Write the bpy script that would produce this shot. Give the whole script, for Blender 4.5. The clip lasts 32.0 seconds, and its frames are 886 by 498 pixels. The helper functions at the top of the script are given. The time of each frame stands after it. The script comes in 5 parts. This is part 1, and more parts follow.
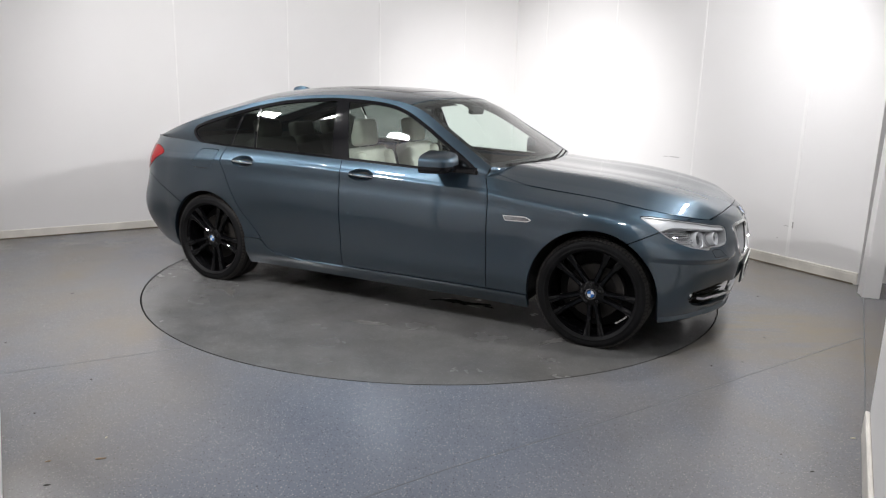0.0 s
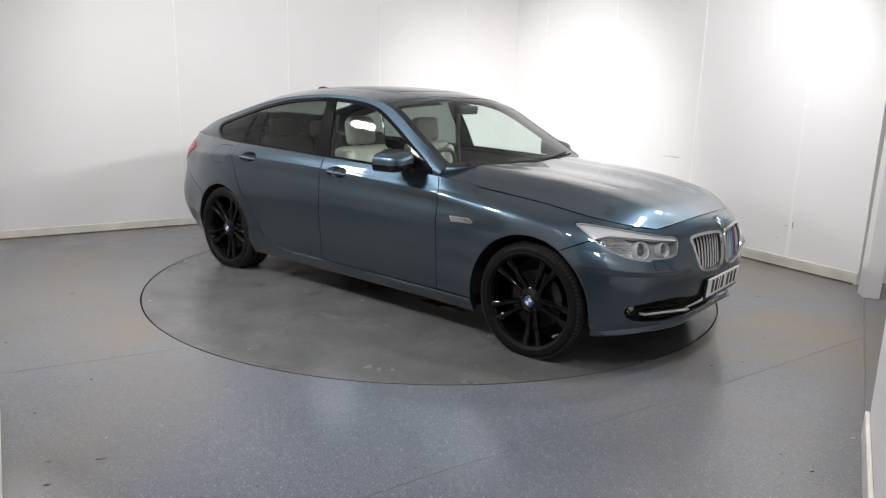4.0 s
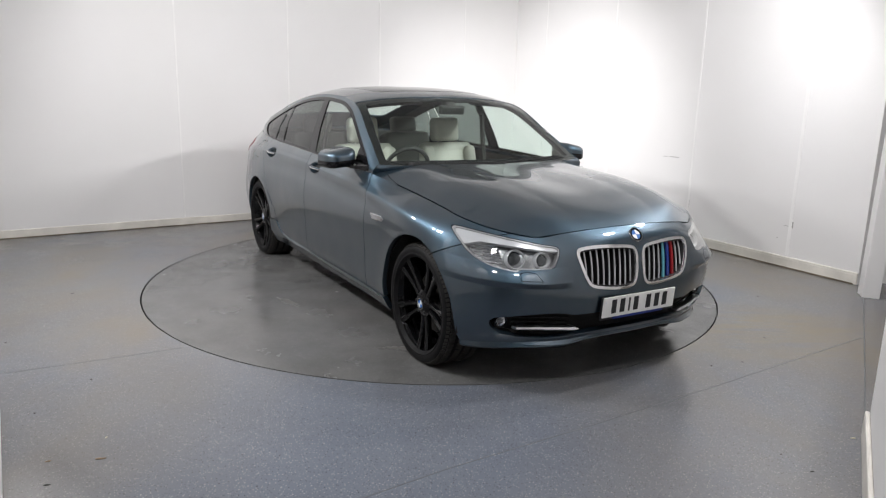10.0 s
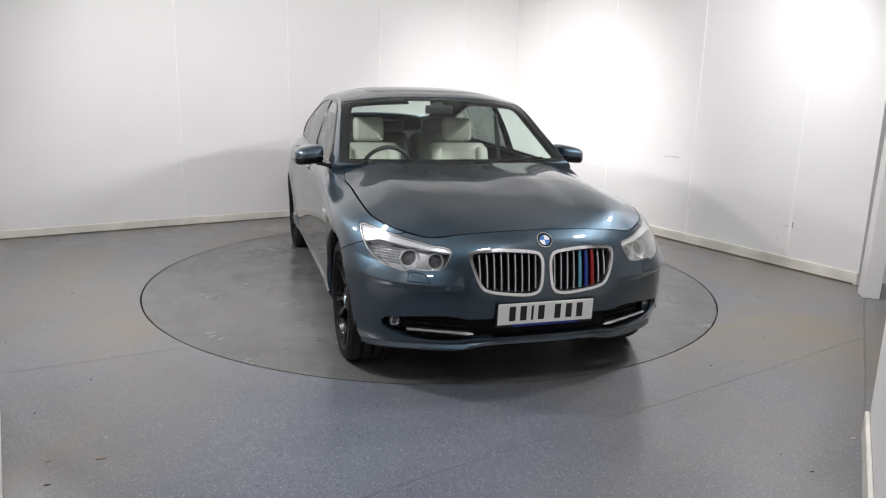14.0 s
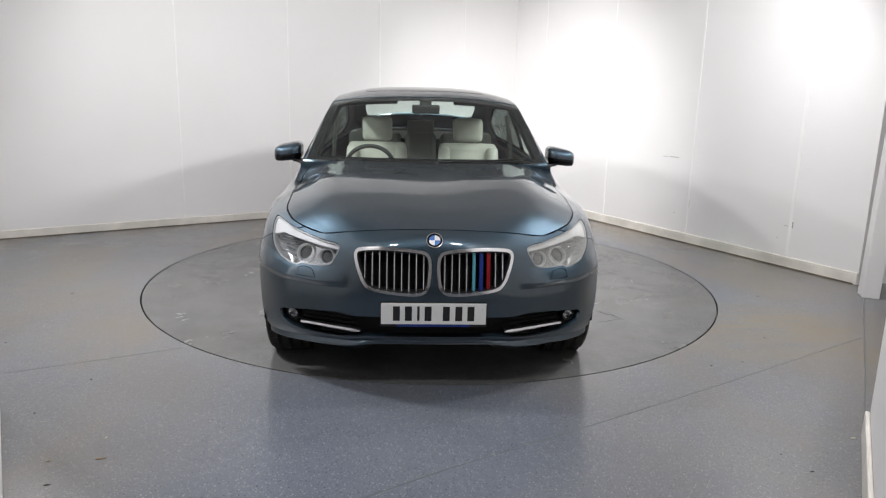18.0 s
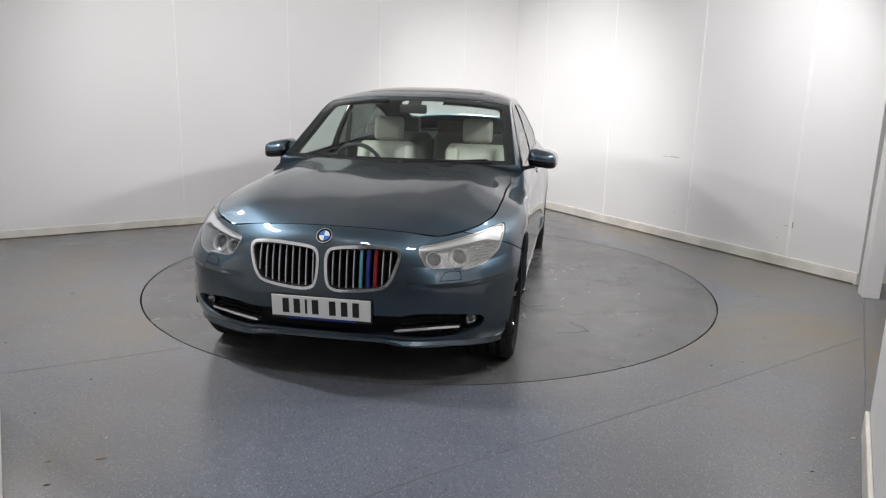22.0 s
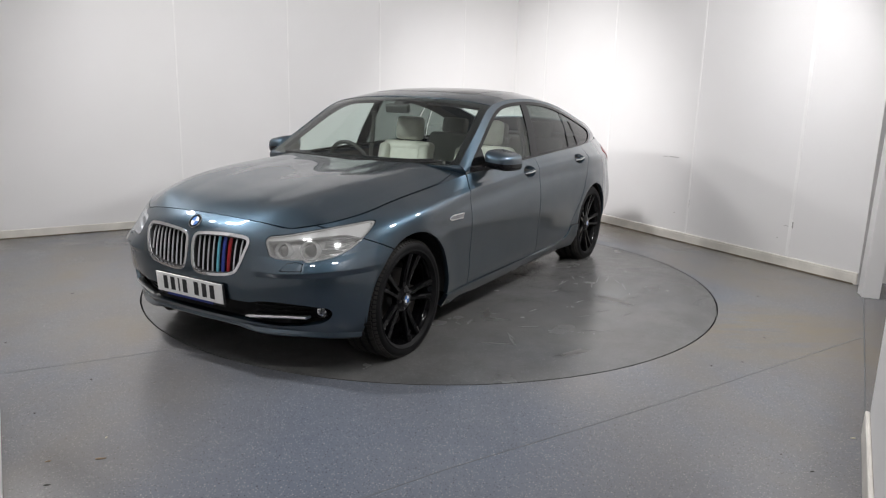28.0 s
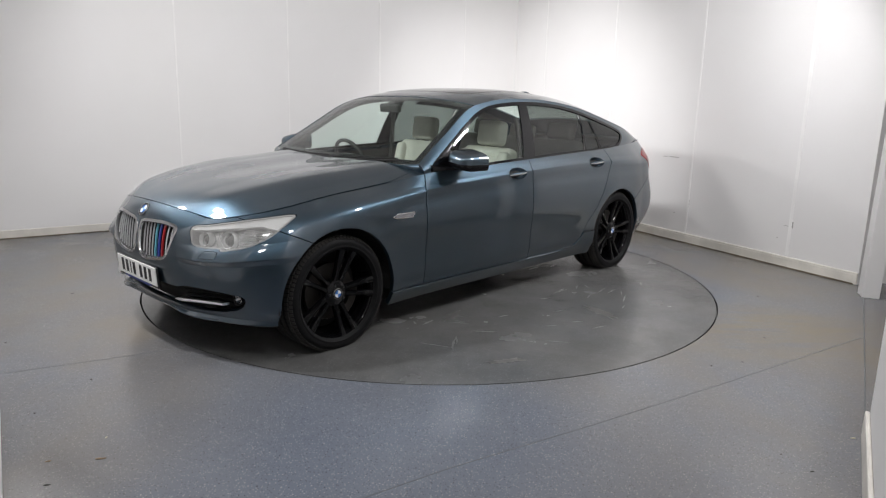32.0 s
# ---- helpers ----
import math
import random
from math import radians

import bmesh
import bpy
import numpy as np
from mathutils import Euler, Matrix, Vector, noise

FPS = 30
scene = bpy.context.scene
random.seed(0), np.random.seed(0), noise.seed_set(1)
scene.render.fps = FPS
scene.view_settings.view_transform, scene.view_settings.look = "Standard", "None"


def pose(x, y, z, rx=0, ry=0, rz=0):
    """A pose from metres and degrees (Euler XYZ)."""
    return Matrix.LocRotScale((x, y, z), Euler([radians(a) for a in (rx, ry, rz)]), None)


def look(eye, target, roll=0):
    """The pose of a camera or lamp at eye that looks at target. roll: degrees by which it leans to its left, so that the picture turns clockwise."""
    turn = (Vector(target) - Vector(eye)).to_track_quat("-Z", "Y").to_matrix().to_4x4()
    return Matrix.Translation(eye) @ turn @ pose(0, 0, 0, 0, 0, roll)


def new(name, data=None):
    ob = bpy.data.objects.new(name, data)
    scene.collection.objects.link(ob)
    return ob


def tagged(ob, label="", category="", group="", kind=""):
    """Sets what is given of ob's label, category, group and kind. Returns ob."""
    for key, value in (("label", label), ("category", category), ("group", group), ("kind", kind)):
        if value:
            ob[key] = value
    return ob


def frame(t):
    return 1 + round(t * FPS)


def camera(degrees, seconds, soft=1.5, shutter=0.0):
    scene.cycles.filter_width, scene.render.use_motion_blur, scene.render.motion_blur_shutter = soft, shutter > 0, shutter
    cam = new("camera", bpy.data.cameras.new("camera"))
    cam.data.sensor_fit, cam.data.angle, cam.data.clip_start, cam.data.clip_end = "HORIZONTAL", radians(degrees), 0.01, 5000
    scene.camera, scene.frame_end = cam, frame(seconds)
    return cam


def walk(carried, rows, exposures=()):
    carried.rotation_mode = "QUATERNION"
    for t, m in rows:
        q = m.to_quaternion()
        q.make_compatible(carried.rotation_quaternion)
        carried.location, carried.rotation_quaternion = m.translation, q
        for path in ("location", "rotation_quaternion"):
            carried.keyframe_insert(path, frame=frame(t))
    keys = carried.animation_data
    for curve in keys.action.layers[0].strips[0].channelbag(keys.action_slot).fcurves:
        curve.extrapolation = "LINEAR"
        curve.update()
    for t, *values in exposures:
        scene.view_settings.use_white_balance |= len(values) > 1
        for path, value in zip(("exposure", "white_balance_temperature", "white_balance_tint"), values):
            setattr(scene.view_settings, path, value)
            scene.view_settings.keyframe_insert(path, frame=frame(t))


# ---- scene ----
cam = camera(64.083, 32.0, soft=1.2)
EYE = (0.0, -5.7518, 1.5202)
WAY = (0.01548, 0.97585, -0.21788)
VIEW = look(EYE, [a + b for a, b in zip(EYE, WAY)], 1.380)
walk(cam, [(0.0, VIEW), (32.0, VIEW)], [(0.0, 0.0), (19.6, 0.0), (20.2, -0.05), (20.8, -0.19), (32.0, -0.19)])

# ---------------------------------------------------------------- light
world = bpy.data.worlds.new("world")
scene.world = world
world.use_nodes = True
world.node_tree.nodes["Background"].inputs[0].default_value = (0.55, 0.58, 0.62, 1)
world.node_tree.nodes["Background"].inputs[1].default_value = 0.01
scene.view_settings.exposure = 0.0


def spot(name, eye, target, watts, cone, blend, size, colour):
    data = bpy.data.lights.new(name, "SPOT")
    data.energy, data.spot_size, data.spot_blend = watts, radians(cone), blend
    data.shadow_soft_size, data.color = size, colour
    ob = new(name, data)
    ob.matrix_world = look(eye, target)
    return ob


CEIL = 3.8
# floodlights high on the walls, then added unseen fill lamps (their housings come with the room), and a spot that
# washes the corner
FLOODS_AND_FILLS = (
    ((-2.30, -1.87, 2.64), (0.0, 0.2, 0.7), 68),
    ((-3.40, -0.40, 2.75), (0.4, 0.4, 0.8), 44),
    ((3.02, -0.52, 2.90), (0.2, 0.2, 0.8), 62),
    # assumed counterpart on the right, added to fill that side
    ((2.30, -1.80, 2.80), (0.0, -0.2, 0.6), 48),
    # two unseen fills above the camera, added for the nose and near floor
    ((-0.90, -4.30, 3.60), (-0.9, -1.6, 0.0), 16),
    ((0.70, -4.30, 3.60), (1.0, -1.6, 0.0), 28),
    # unseen fill, added to brighten the return wall that the flank mirrors
    ((-3.70, -1.35, 3.45), (-3.6, -2.6, 2.4), 50),
)


def area(name, eye, target, watts, sx, sy, colour):
    data = bpy.data.lights.new(name, "AREA")
    data.shape, data.size, data.size_y, data.energy, data.color = "RECTANGLE", sx, sy, watts, colour
    ob = new(name, data)
    ob.matrix_world = look(eye, target)
    return ob


for eye, target, watts in FLOODS_AND_FILLS:
    area("flood_and_fill_lamp", eye, target, watts, 0.30, 0.15, (1.0, 0.988, 1.0))
SPOTS = (((-0.45, 0.10, 3.66), (1.56, 3.75, 0.30), 860, 66), ((1.6, -0.9, 3.05), (3.6, 0.25, 2.3), 70, 60))
for eye, target, watts, cone in SPOTS:
    spot("wall_washer_lamp", eye, target, watts, cone, 1.0, 0.16, (1.0, 0.988, 1.0))


# ---------------------------------------------------------------- materials
def material(name, base=(0.5, 0.5, 0.5), rough=0.5, metal=0.0, **more):
    m = bpy.data.materials.new(name)
    m.use_nodes = True
    b = m.node_tree.nodes["Principled BSDF"]
    b.inputs["Base Color"].default_value = (*base, 1)
    b.inputs["Roughness"].default_value = rough
    b.inputs["Metallic"].default_value = metal
    for key, value in more.items():
        b.inputs[key.replace("_", " ").title().replace("Ior", "IOR")].default_value = value
    return m


class Nodes:
    """Short hand for wiring a material's nodes."""

    def __init__(self, m):
        self.tree = m.node_tree
        self.bsdf = m.node_tree.nodes["Principled BSDF"]

    def add(self, kind, **inputs):
        n = self.tree.nodes.new(kind)
        for key, value in inputs.items():
            n.inputs[key.replace("_", " ")].default_value = value
        return n

    def link(self, a, b):
        self.tree.links.new(a, b)

    def coords(self, scale=(1, 1, 1), kind="Object", at=(0, 0, 0)):
        tc, mp = self.add("ShaderNodeTexCoord"), self.add("ShaderNodeMapping")
        mp.inputs["Scale"].default_value = scale
        mp.inputs["Location"].default_value = at
        self.link(tc.outputs[kind], mp.inputs["Vector"])
        return mp.outputs[0]

    def noise(self, vec, scale, detail=4.0, rough=0.55):
        n = self.add("ShaderNodeTexNoise", Scale=scale, Detail=detail, Roughness=rough)
        self.link(vec, n.inputs["Vector"])
        return n.outputs["Fac"]

    def ramp(self, fac, *stops):
        r = self.add("ShaderNodeValToRGB")
        while len(r.color_ramp.elements) < len(stops):
            r.color_ramp.elements.new(0.5)
        for e, (p, c) in zip(r.color_ramp.elements, stops):
            e.position = p
            e.color = (*c, 1) if isinstance(c, tuple) else (c, c, c, 1)
        self.link(fac, r.inputs[0])
        return r.outputs[0]

    def mix(self, fac, a, b, blend="MIX"):
        m = self.tree.nodes.new("ShaderNodeMix")
        m.data_type, m.blend_type = "RGBA", blend
        for value, k in ((fac, 0), (a, 6), (b, 7)):
            sock = m.inputs[k]
            if isinstance(value, (int, float)):
                sock.default_value = value if k == 0 else (value, value, value, 1)
            elif isinstance(value, tuple):
                sock.default_value = (*value, 1)
            else:
                self.link(value, sock)
        return m.outputs[2]

    def bump(self, height, strength=0.2, distance=0.002):
        b = self.add("ShaderNodeBump", Strength=strength, Distance=distance)
        self.link(height, b.inputs["Height"])
        self.link(b.outputs[0], self.bsdf.inputs["Normal"])


def mat_wall():
    m = material("painted_wall_board", (0.80, 0.79, 0.78), 0.55)
    n = Nodes(m)
    v = n.coords()
    big = n.noise(v, 0.7, 3)
    base = n.ramp(big, (0.3, (0.775, 0.765, 0.755)), (0.7, (0.815, 0.805, 0.80)))
    scuff = n.ramp(n.noise(n.coords((1.0, 1.0, 5.0)), 3.5, 8, 0.7), (0.70, 0.0), (0.78, 1.0))
    base = n.mix(n.mix(scuff, 0.0, 0.10), base, (0.55, 0.54, 0.53))
    n.link(base, n.bsdf.inputs["Base Color"])
    n.bump(n.noise(v, 60, 3), 0.08, 0.001)
    return m


def mat_floor(name, disc=False):
    m = material(name, (0.2, 0.2, 0.21), 0.3)
    n = Nodes(m)
    v = n.coords()
    base = n.ramp(n.noise(v, 1.1, 4), (0.3, (0.122, 0.142, 0.182)), (0.7, (0.148, 0.167, 0.202)))
    if disc:
        base = n.ramp(n.noise(v, 2.0, 7, 0.65), (0.32, (0.098, 0.102, 0.106)), (0.66, (0.150, 0.152, 0.152)))
    # fleck of the safety vinyl, two sizes
    for scale, strong, lo, hi in ((62.0, 0.95, 0.11, 0.22), (115.0, 0.80, 0.16, 0.32)):
        vo = n.add("ShaderNodeTexVoronoi", Scale=scale)
        n.link(v, vo.inputs["Vector"])
        chip = n.ramp(vo.outputs["Distance"], (lo, 1.0), (hi, 0.0))
        pick = n.ramp(vo.outputs["Color"], (0.34, (0.022, 0.028, 0.044)), (0.50, (0.15, 0.16, 0.19)), (0.62, (0.40, 0.40, 0.41)))
        base = n.mix(n.mix(chip, 0.0, strong * (0.40 if disc else 1.0)), base, pick)
    # trodden dirt, brownish, thicker away from the middle of the aisle
    far = n.add("ShaderNodeVectorMath")
    far.operation = "LENGTH"
    n.link(n.coords((0.30, 0.20, 0), at=(0.05, 0.72, 0)), far.inputs[0])
    reach = n.ramp(far.outputs["Value"], (0.16, 0.0), (0.62, 1.0))
    dirt = n.ramp(n.noise(n.coords((1, 0.6, 1), at=(3.1, 1.7, 0)), 0.9, 6, 0.55), (0.28, 0.0), (0.66, 1.0))
    dirt = n.mix(1.0, dirt, n.mix(0.85, 1.0, reach) if not disc else 0.8, "MULTIPLY")
    if not disc:
        # trampled brown streaks beside the disc on the side of the opening
        near = n.add("ShaderNodeVectorMath")
        near.operation = "LENGTH"
        n.link(n.coords((1.05, 1.45, 0), at=(-2.36, 1.85, 0)), near.inputs[0])
        streak = n.ramp(n.noise(n.coords((0.55, 2.4, 1), at=(1.3, 0.4, 0)), 2.0, 7, 0.65), (0.40, 0.0), (0.66, 1.0))
        side = n.ramp(near.outputs["Value"], (0.35, 1.0), (1.0, 0.0))
        base = n.mix(n.mix(1.0, n.mix(streak, 0.0, 0.90), side, "MULTIPLY"), base, (0.215, 0.178, 0.115))
    base = n.mix(n.mix(dirt, 0.0, 0.80 if not disc else 0.45), base, (0.195, 0.162, 0.115) if not disc else (0.13, 0.118, 0.10))
    if disc:
        scrape = n.ramp(n.noise(n.coords((7, 1.2, 1), at=(2, 0.3, 0)), 2.2, 10, 0.8), (0.60, 0.0), (0.86, 1.0))
        base = n.mix(n.mix(scrape, 0.0, 0.40), base, (0.24, 0.235, 0.22))
        wear = n.ramp(n.noise(n.coords((1, 1, 1), at=(5, 0.3, 0)), 3.0, 8, 0.7), (0.40, 0.0), (0.80, 1.0))
        base = n.mix(n.mix(wear, 0.0, 0.5), base, (0.055, 0.053, 0.05))
    n.link(base, n.bsdf.inputs["Base Color"])
    rough = n.ramp(n.noise(v, 2.2, 5), (0.3, 0.16 if disc else 0.17), (0.7, 0.30 if disc else 0.27))
    n.link(rough, n.bsdf.inputs["Roughness"])
    n.bump(n.noise(v, 230, 3), 0.22, 0.0012)
    return m


def mat_paint():
    m = material("metallic_blue_grey_paint", (0.05, 0.08, 0.105), 0.4, 0.95, coat_weight=1.0, coat_roughness=0.02, coat_ior=1.75)
    n = Nodes(m)
    v = n.coords()
    flake = n.add("ShaderNodeTexVoronoi", Scale=900.0)
    n.link(v, flake.inputs["Vector"])
    base = n.mix(0.16, (0.037, 0.063, 0.086), flake.outputs["Color"], "SOFT_LIGHT")
    n.link(base, n.bsdf.inputs["Base Color"])
    film = n.ramp(n.noise(v, 5.0, 6), (0.35, 0.38), (0.7, 0.42))
    n.link(film, n.bsdf.inputs["Roughness"])
    return m


def mat_glass(name, tint, rough=0.0, haze=0.0):
    m = bpy.data.materials.new(name)
    m.use_nodes = True
    t = m.node_tree
    t.nodes.remove(t.nodes["Principled BSDF"])
    out = t.nodes["Material Output"]
    clear, gloss, mixer = t.nodes.new("ShaderNodeBsdfTransparent"), t.nodes.new("ShaderNodeBsdfGlossy"), t.nodes.new("ShaderNodeMixShader")
    # mirror share after Schlick, alike from both sides
    face, power, scale = t.nodes.new("ShaderNodeLayerWeight"), t.nodes.new("ShaderNodeMath"), t.nodes.new("ShaderNodeMath")
    face.inputs["Blend"].default_value = 0.5
    power.operation, scale.operation = "POWER", "MULTIPLY_ADD"
    power.inputs[1].default_value = 4.4
    scale.inputs[1].default_value, scale.inputs[2].default_value = 0.85, 0.06
    t.links.new(face.outputs["Facing"], power.inputs[0])
    t.links.new(power.outputs[0], scale.inputs[0])
    clear.inputs[0].default_value = (*tint, 1)
    gloss.inputs["Roughness"].default_value = rough
    t.links.new(scale.outputs[0], mixer.inputs[0])
    t.links.new(clear.outputs[0], mixer.inputs[1])
    t.links.new(gloss.outputs[0], mixer.inputs[2])
    t.links.new(mixer.outputs[0], out.inputs[0])
    if haze:
        # sun-bleached plastic scatters a share of the light
        milk, veil = t.nodes.new("ShaderNodeBsdfDiffuse"), t.nodes.new("ShaderNodeMixShader")
        milk.inputs[0].default_value, veil.inputs[0].default_value = (0.80, 0.79, 0.75, 1), haze
        t.links.new(mixer.outputs[0], veil.inputs[1])
        t.links.new(milk.outputs[0], veil.inputs[2])
        t.links.new(veil.outputs[0], out.inputs[0])
    return m


def mat_grain(name, base, rough, scale, spread=0.25, metal=0.0, bump=0.15):
    m = material(name, base, rough, metal)
    n = Nodes(m)
    v = n.coords()
    lo, hi = tuple(c * (1 - spread) for c in base), tuple(min(1, c * (1 + spread)) for c in base)
    n.link(n.ramp(n.noise(v, scale * 0.06, 4), (0.3, lo), (0.7, hi)), n.bsdf.inputs["Base Color"])
    n.bump(n.noise(v, scale, 4), bump, 0.001)
    return m


WALL = mat_wall()
FLOOR = mat_floor("flecked_blue_grey_vinyl")
DISC = mat_floor("worn_grey_turntable_vinyl", True)
TRIMW = mat_grain("scuffed_white_gloss", (0.72, 0.69, 0.63), 0.35, 60, 0.16)
GRIME = mat_grain("brown_grime", (0.16, 0.125, 0.085), 0.8, 60, 0.5)
CEILM = mat_grain("white_ceiling", (0.50, 0.50, 0.50), 0.8, 90, 0.1)
JOINT = mat_grain("dark_joint", (0.03, 0.03, 0.03), 0.8, 80)
SEAM = mat_grain("white_cover_strip", (0.86, 0.85, 0.84), 0.4, 60, 0.04)
ALU = mat_grain("brushed_metal", (0.6, 0.6, 0.6), 0.4, 200, 0.1, 1.0)
PAINT = mat_paint()
BLACKG = material("gloss_black", (0.005, 0.005, 0.006), 0.08, specular_ior_level=0.3)
RIMM = material("gloss_black_alloy", (0.003, 0.003, 0.0035), 0.05, 0.0, specular_ior_level=0.27)
BLACKP = mat_grain("black_plastic", (0.012, 0.012, 0.013), 0.5, 300, 0.2)
LINER = mat_grain("dark_liner", (0.006, 0.006, 0.006), 0.9, 100)
RUBBER = mat_grain("tyre_rubber", (0.0065, 0.0065, 0.007), 0.6, 160, 0.3)
RUBBER.node_tree.nodes["Principled BSDF"].inputs["Specular IOR Level"].default_value = 0.13
TREAD = mat_grain("dusty_tread_rubber", (0.020, 0.018, 0.016), 0.8, 120, 0.4)
CHROME = material("chrome", (0.82, 0.82, 0.83), 0.08, 1.0)
SATIN = material("satin_aluminium", (0.72, 0.72, 0.73), 0.28, 1.0)
GLASS = mat_glass("green_tint_glass", (0.86, 0.935, 0.90))
PRIVACY = mat_glass("privacy_glass", (0.21, 0.24, 0.225))
LENS = mat_glass("clear_lens", (0.93, 0.94, 0.95))
HAZY = mat_glass("bleached_lens", (0.92, 0.92, 0.91), 0.08, 0.15)
CREAM = mat_grain("cream_leather", (0.62, 0.60, 0.53), 0.45, 220, 0.06)
DARKTRIM = mat_grain("dark_interior_trim", (0.034, 0.033, 0.031), 0.6, 260, 0.2)
GREYTRIM = mat_grain("grey_headlining", (0.085, 0.083, 0.078), 0.85, 300, 0.06)
PLATE = mat_grain("white_plate", (0.80, 0.80, 0.78), 0.35, 80, 0.02)
RED = material("red_lens", (0.24, 0.005, 0.007), 0.10, specular_ior_level=0.35)
PILLARM = mat_grain("black_pillar_cloth", (0.012, 0.012, 0.012), 0.9, 300)
BARE = mat_grain("cast_iron", (0.05, 0.046, 0.042), 0.4, 120, 0.3, 0.8)
BLUEB = material("blue_enamel", (0.02, 0.13, 0.42), 0.38)
WHITEB = material("white_enamel", (0.74, 0.75, 0.77), 0.38)
SKYB = material("light_blue_enamel", (0.10, 0.34, 0.42), 0.3)
NAVYB = material("navy_enamel", (0.012, 0.03, 0.20), 0.3)
REDB = material("red_enamel", (0.24, 0.006, 0.010), 0.3)
REFL = material("lamp_reflector", (0.80, 0.80, 0.81), 0.14, 1.0)
REPL = mat_grain("smoked_lens", (0.20, 0.20, 0.205), 0.12, 120, 0.5)
LAMPGREY = material("lamp_grey", (0.36, 0.365, 0.37), 0.3, 0.3)


# ---------------------------------------------------------------- mesh helpers
def mesh_object(name, verts, faces, mat, parent=None, label="", smooth=False):
    me = bpy.data.meshes.new(name)
    me.from_pydata([tuple(map(float, v)) for v in verts], [], faces)
    me.materials.append(mat)
    if smooth:
        me.polygons.foreach_set("use_smooth", [True] * len(me.polygons))
    me.update()
    ob = new(name, me)
    if parent is not None:
        ob.parent = parent
    if label:
        tagged(ob, label)
    return ob


def part(name, bm, mat, parent=None, label="", smooth=False):
    bmesh.ops.recalc_face_normals(bm, faces=bm.faces)
    me = bpy.data.meshes.new(name)
    bm.to_mesh(me)
    bm.free()
    me.materials.append(mat)
    if smooth:
        me.polygons.foreach_set("use_smooth", [True] * len(me.polygons))
        me.set_sharp_from_angle(angle=radians(38))
    ob = new(name, me)
    if parent is not None:
        ob.parent = parent
    if label:
        tagged(ob, label)
    return ob


def box(bm, m, sx, sy, sz, bevel=0.0, seg=2):
    """A box of that size round the pose m, with rounded edges."""
    made = bmesh.ops.create_cube(bm, size=1.0, matrix=m @ Matrix.Diagonal((sx, sy, sz, 1)))
    if bevel:
        edges = list({e for v in made["verts"] for e in v.link_edges})
        bmesh.ops.bevel(bm, geom=edges, offset=bevel, segments=seg, profile=0.5, affect="EDGES")


def ring(bm, m, profile, n=48, closed=False):
    """Turns a profile of (radius, height) round the z axis of the pose m."""
    rows = []
    for k in range(n):
        a = 2 * math.pi * k / n
        rows.append([bm.verts.new(m @ Vector((r * math.cos(a), r * math.sin(a), h))) for r, h in profile])
    last = len(profile) if closed else len(profile) - 1
    for k in range(n):
        a, b = rows[k], rows[(k + 1) % n]
        for j in range(last):
            bm.faces.new((a[j], b[j], b[(j + 1) % len(profile)], a[(j + 1) % len(profile)]))


def tube(bm, pts, radius, n=8, closed=False):
    """A round bar along points."""
    pts = [Vector(p) for p in pts]
    rows = []
    count = len(pts)
    for i, p in enumerate(pts):
        a = pts[i - 1] if i or closed else pts[i]
        b = pts[(i + 1) % count] if i + 1 < count or closed else pts[i]
        d = (b - a).normalized()
        side = d.cross(Vector((0, 0, 1)))
        side = side.normalized() if side.length > 1e-3 else Vector((1, 0, 0))
        up = side.cross(d)
        rows.append([bm.verts.new(p + radius * (math.cos(2 * math.pi * k / n) * side + math.sin(2 * math.pi * k / n) * up)) for k in range(n)])
    for i in range(count if closed else count - 1):
        a, b = rows[i], rows[(i + 1) % count]
        for k in range(n):
            bm.faces.new((a[k], a[(k + 1) % n], b[(k + 1) % n], b[k]))
    if not closed:
        bm.faces.new(rows[0])
        bm.faces.new(rows[-1][::-1])


# ---------------------------------------------------------------- room
def wall(name, a, b, z0, z1, thick, label, mat=WALL):
    """A wall whose room face runs from a to b; the thickness lies on the far side (to the left of a to b)."""
    a, b = Vector((*a, 0)), Vector((*b, 0))
    d = b - a
    out = Vector((-d.y, d.x, 0)).normalized()
    bm = bmesh.new()
    m = Matrix.Translation((a + b) / 2 + out * thick / 2 + Vector((0, 0, (z0 + z1) / 2))) @ pose(0, 0, 0, 0, 0, math.degrees(math.atan2(d.y, d.x)))
    box(bm, m, d.length, thick, z1 - z0)
    return tagged(part(name, bm, mat), label, "wall", kind="structure")


def board(name, a, b, z0, z1, thick, mat, label, lean=0.0):
    """A skirting or strip that stands proud of the room face from a to b."""
    a, b = Vector((*a, 0)), Vector((*b, 0))
    d = b - a
    inn = Vector((d.y, -d.x, 0)).normalized()
    bm = bmesh.new()
    m = Matrix.Translation((a + b) / 2 + inn * (thick / 2 + 0.001) + Vector((0, 0, (z0 + z1) / 2))) @ pose(0, 0, 0, 0, 0, math.degrees(math.atan2(d.y, d.x)))
    box(bm, m, d.length, thick, z1 - z0, min(thick, z1 - z0) * 0.35)
    return tagged(part(name, bm, mat), label, "trim", kind="structure")


CORNER = (1.117, 4.432)
WL = (-7.2, -0.78)
WR = (3.60, -0.01)
wall("wall_left", WL, CORNER, 0, CEIL, 0.12, "off-white painted panel wall with faint vertical joints")
wall("wall_right", CORNER, WR, 0, CEIL, 0.12, "off-white painted panel wall with vertical cover strips")


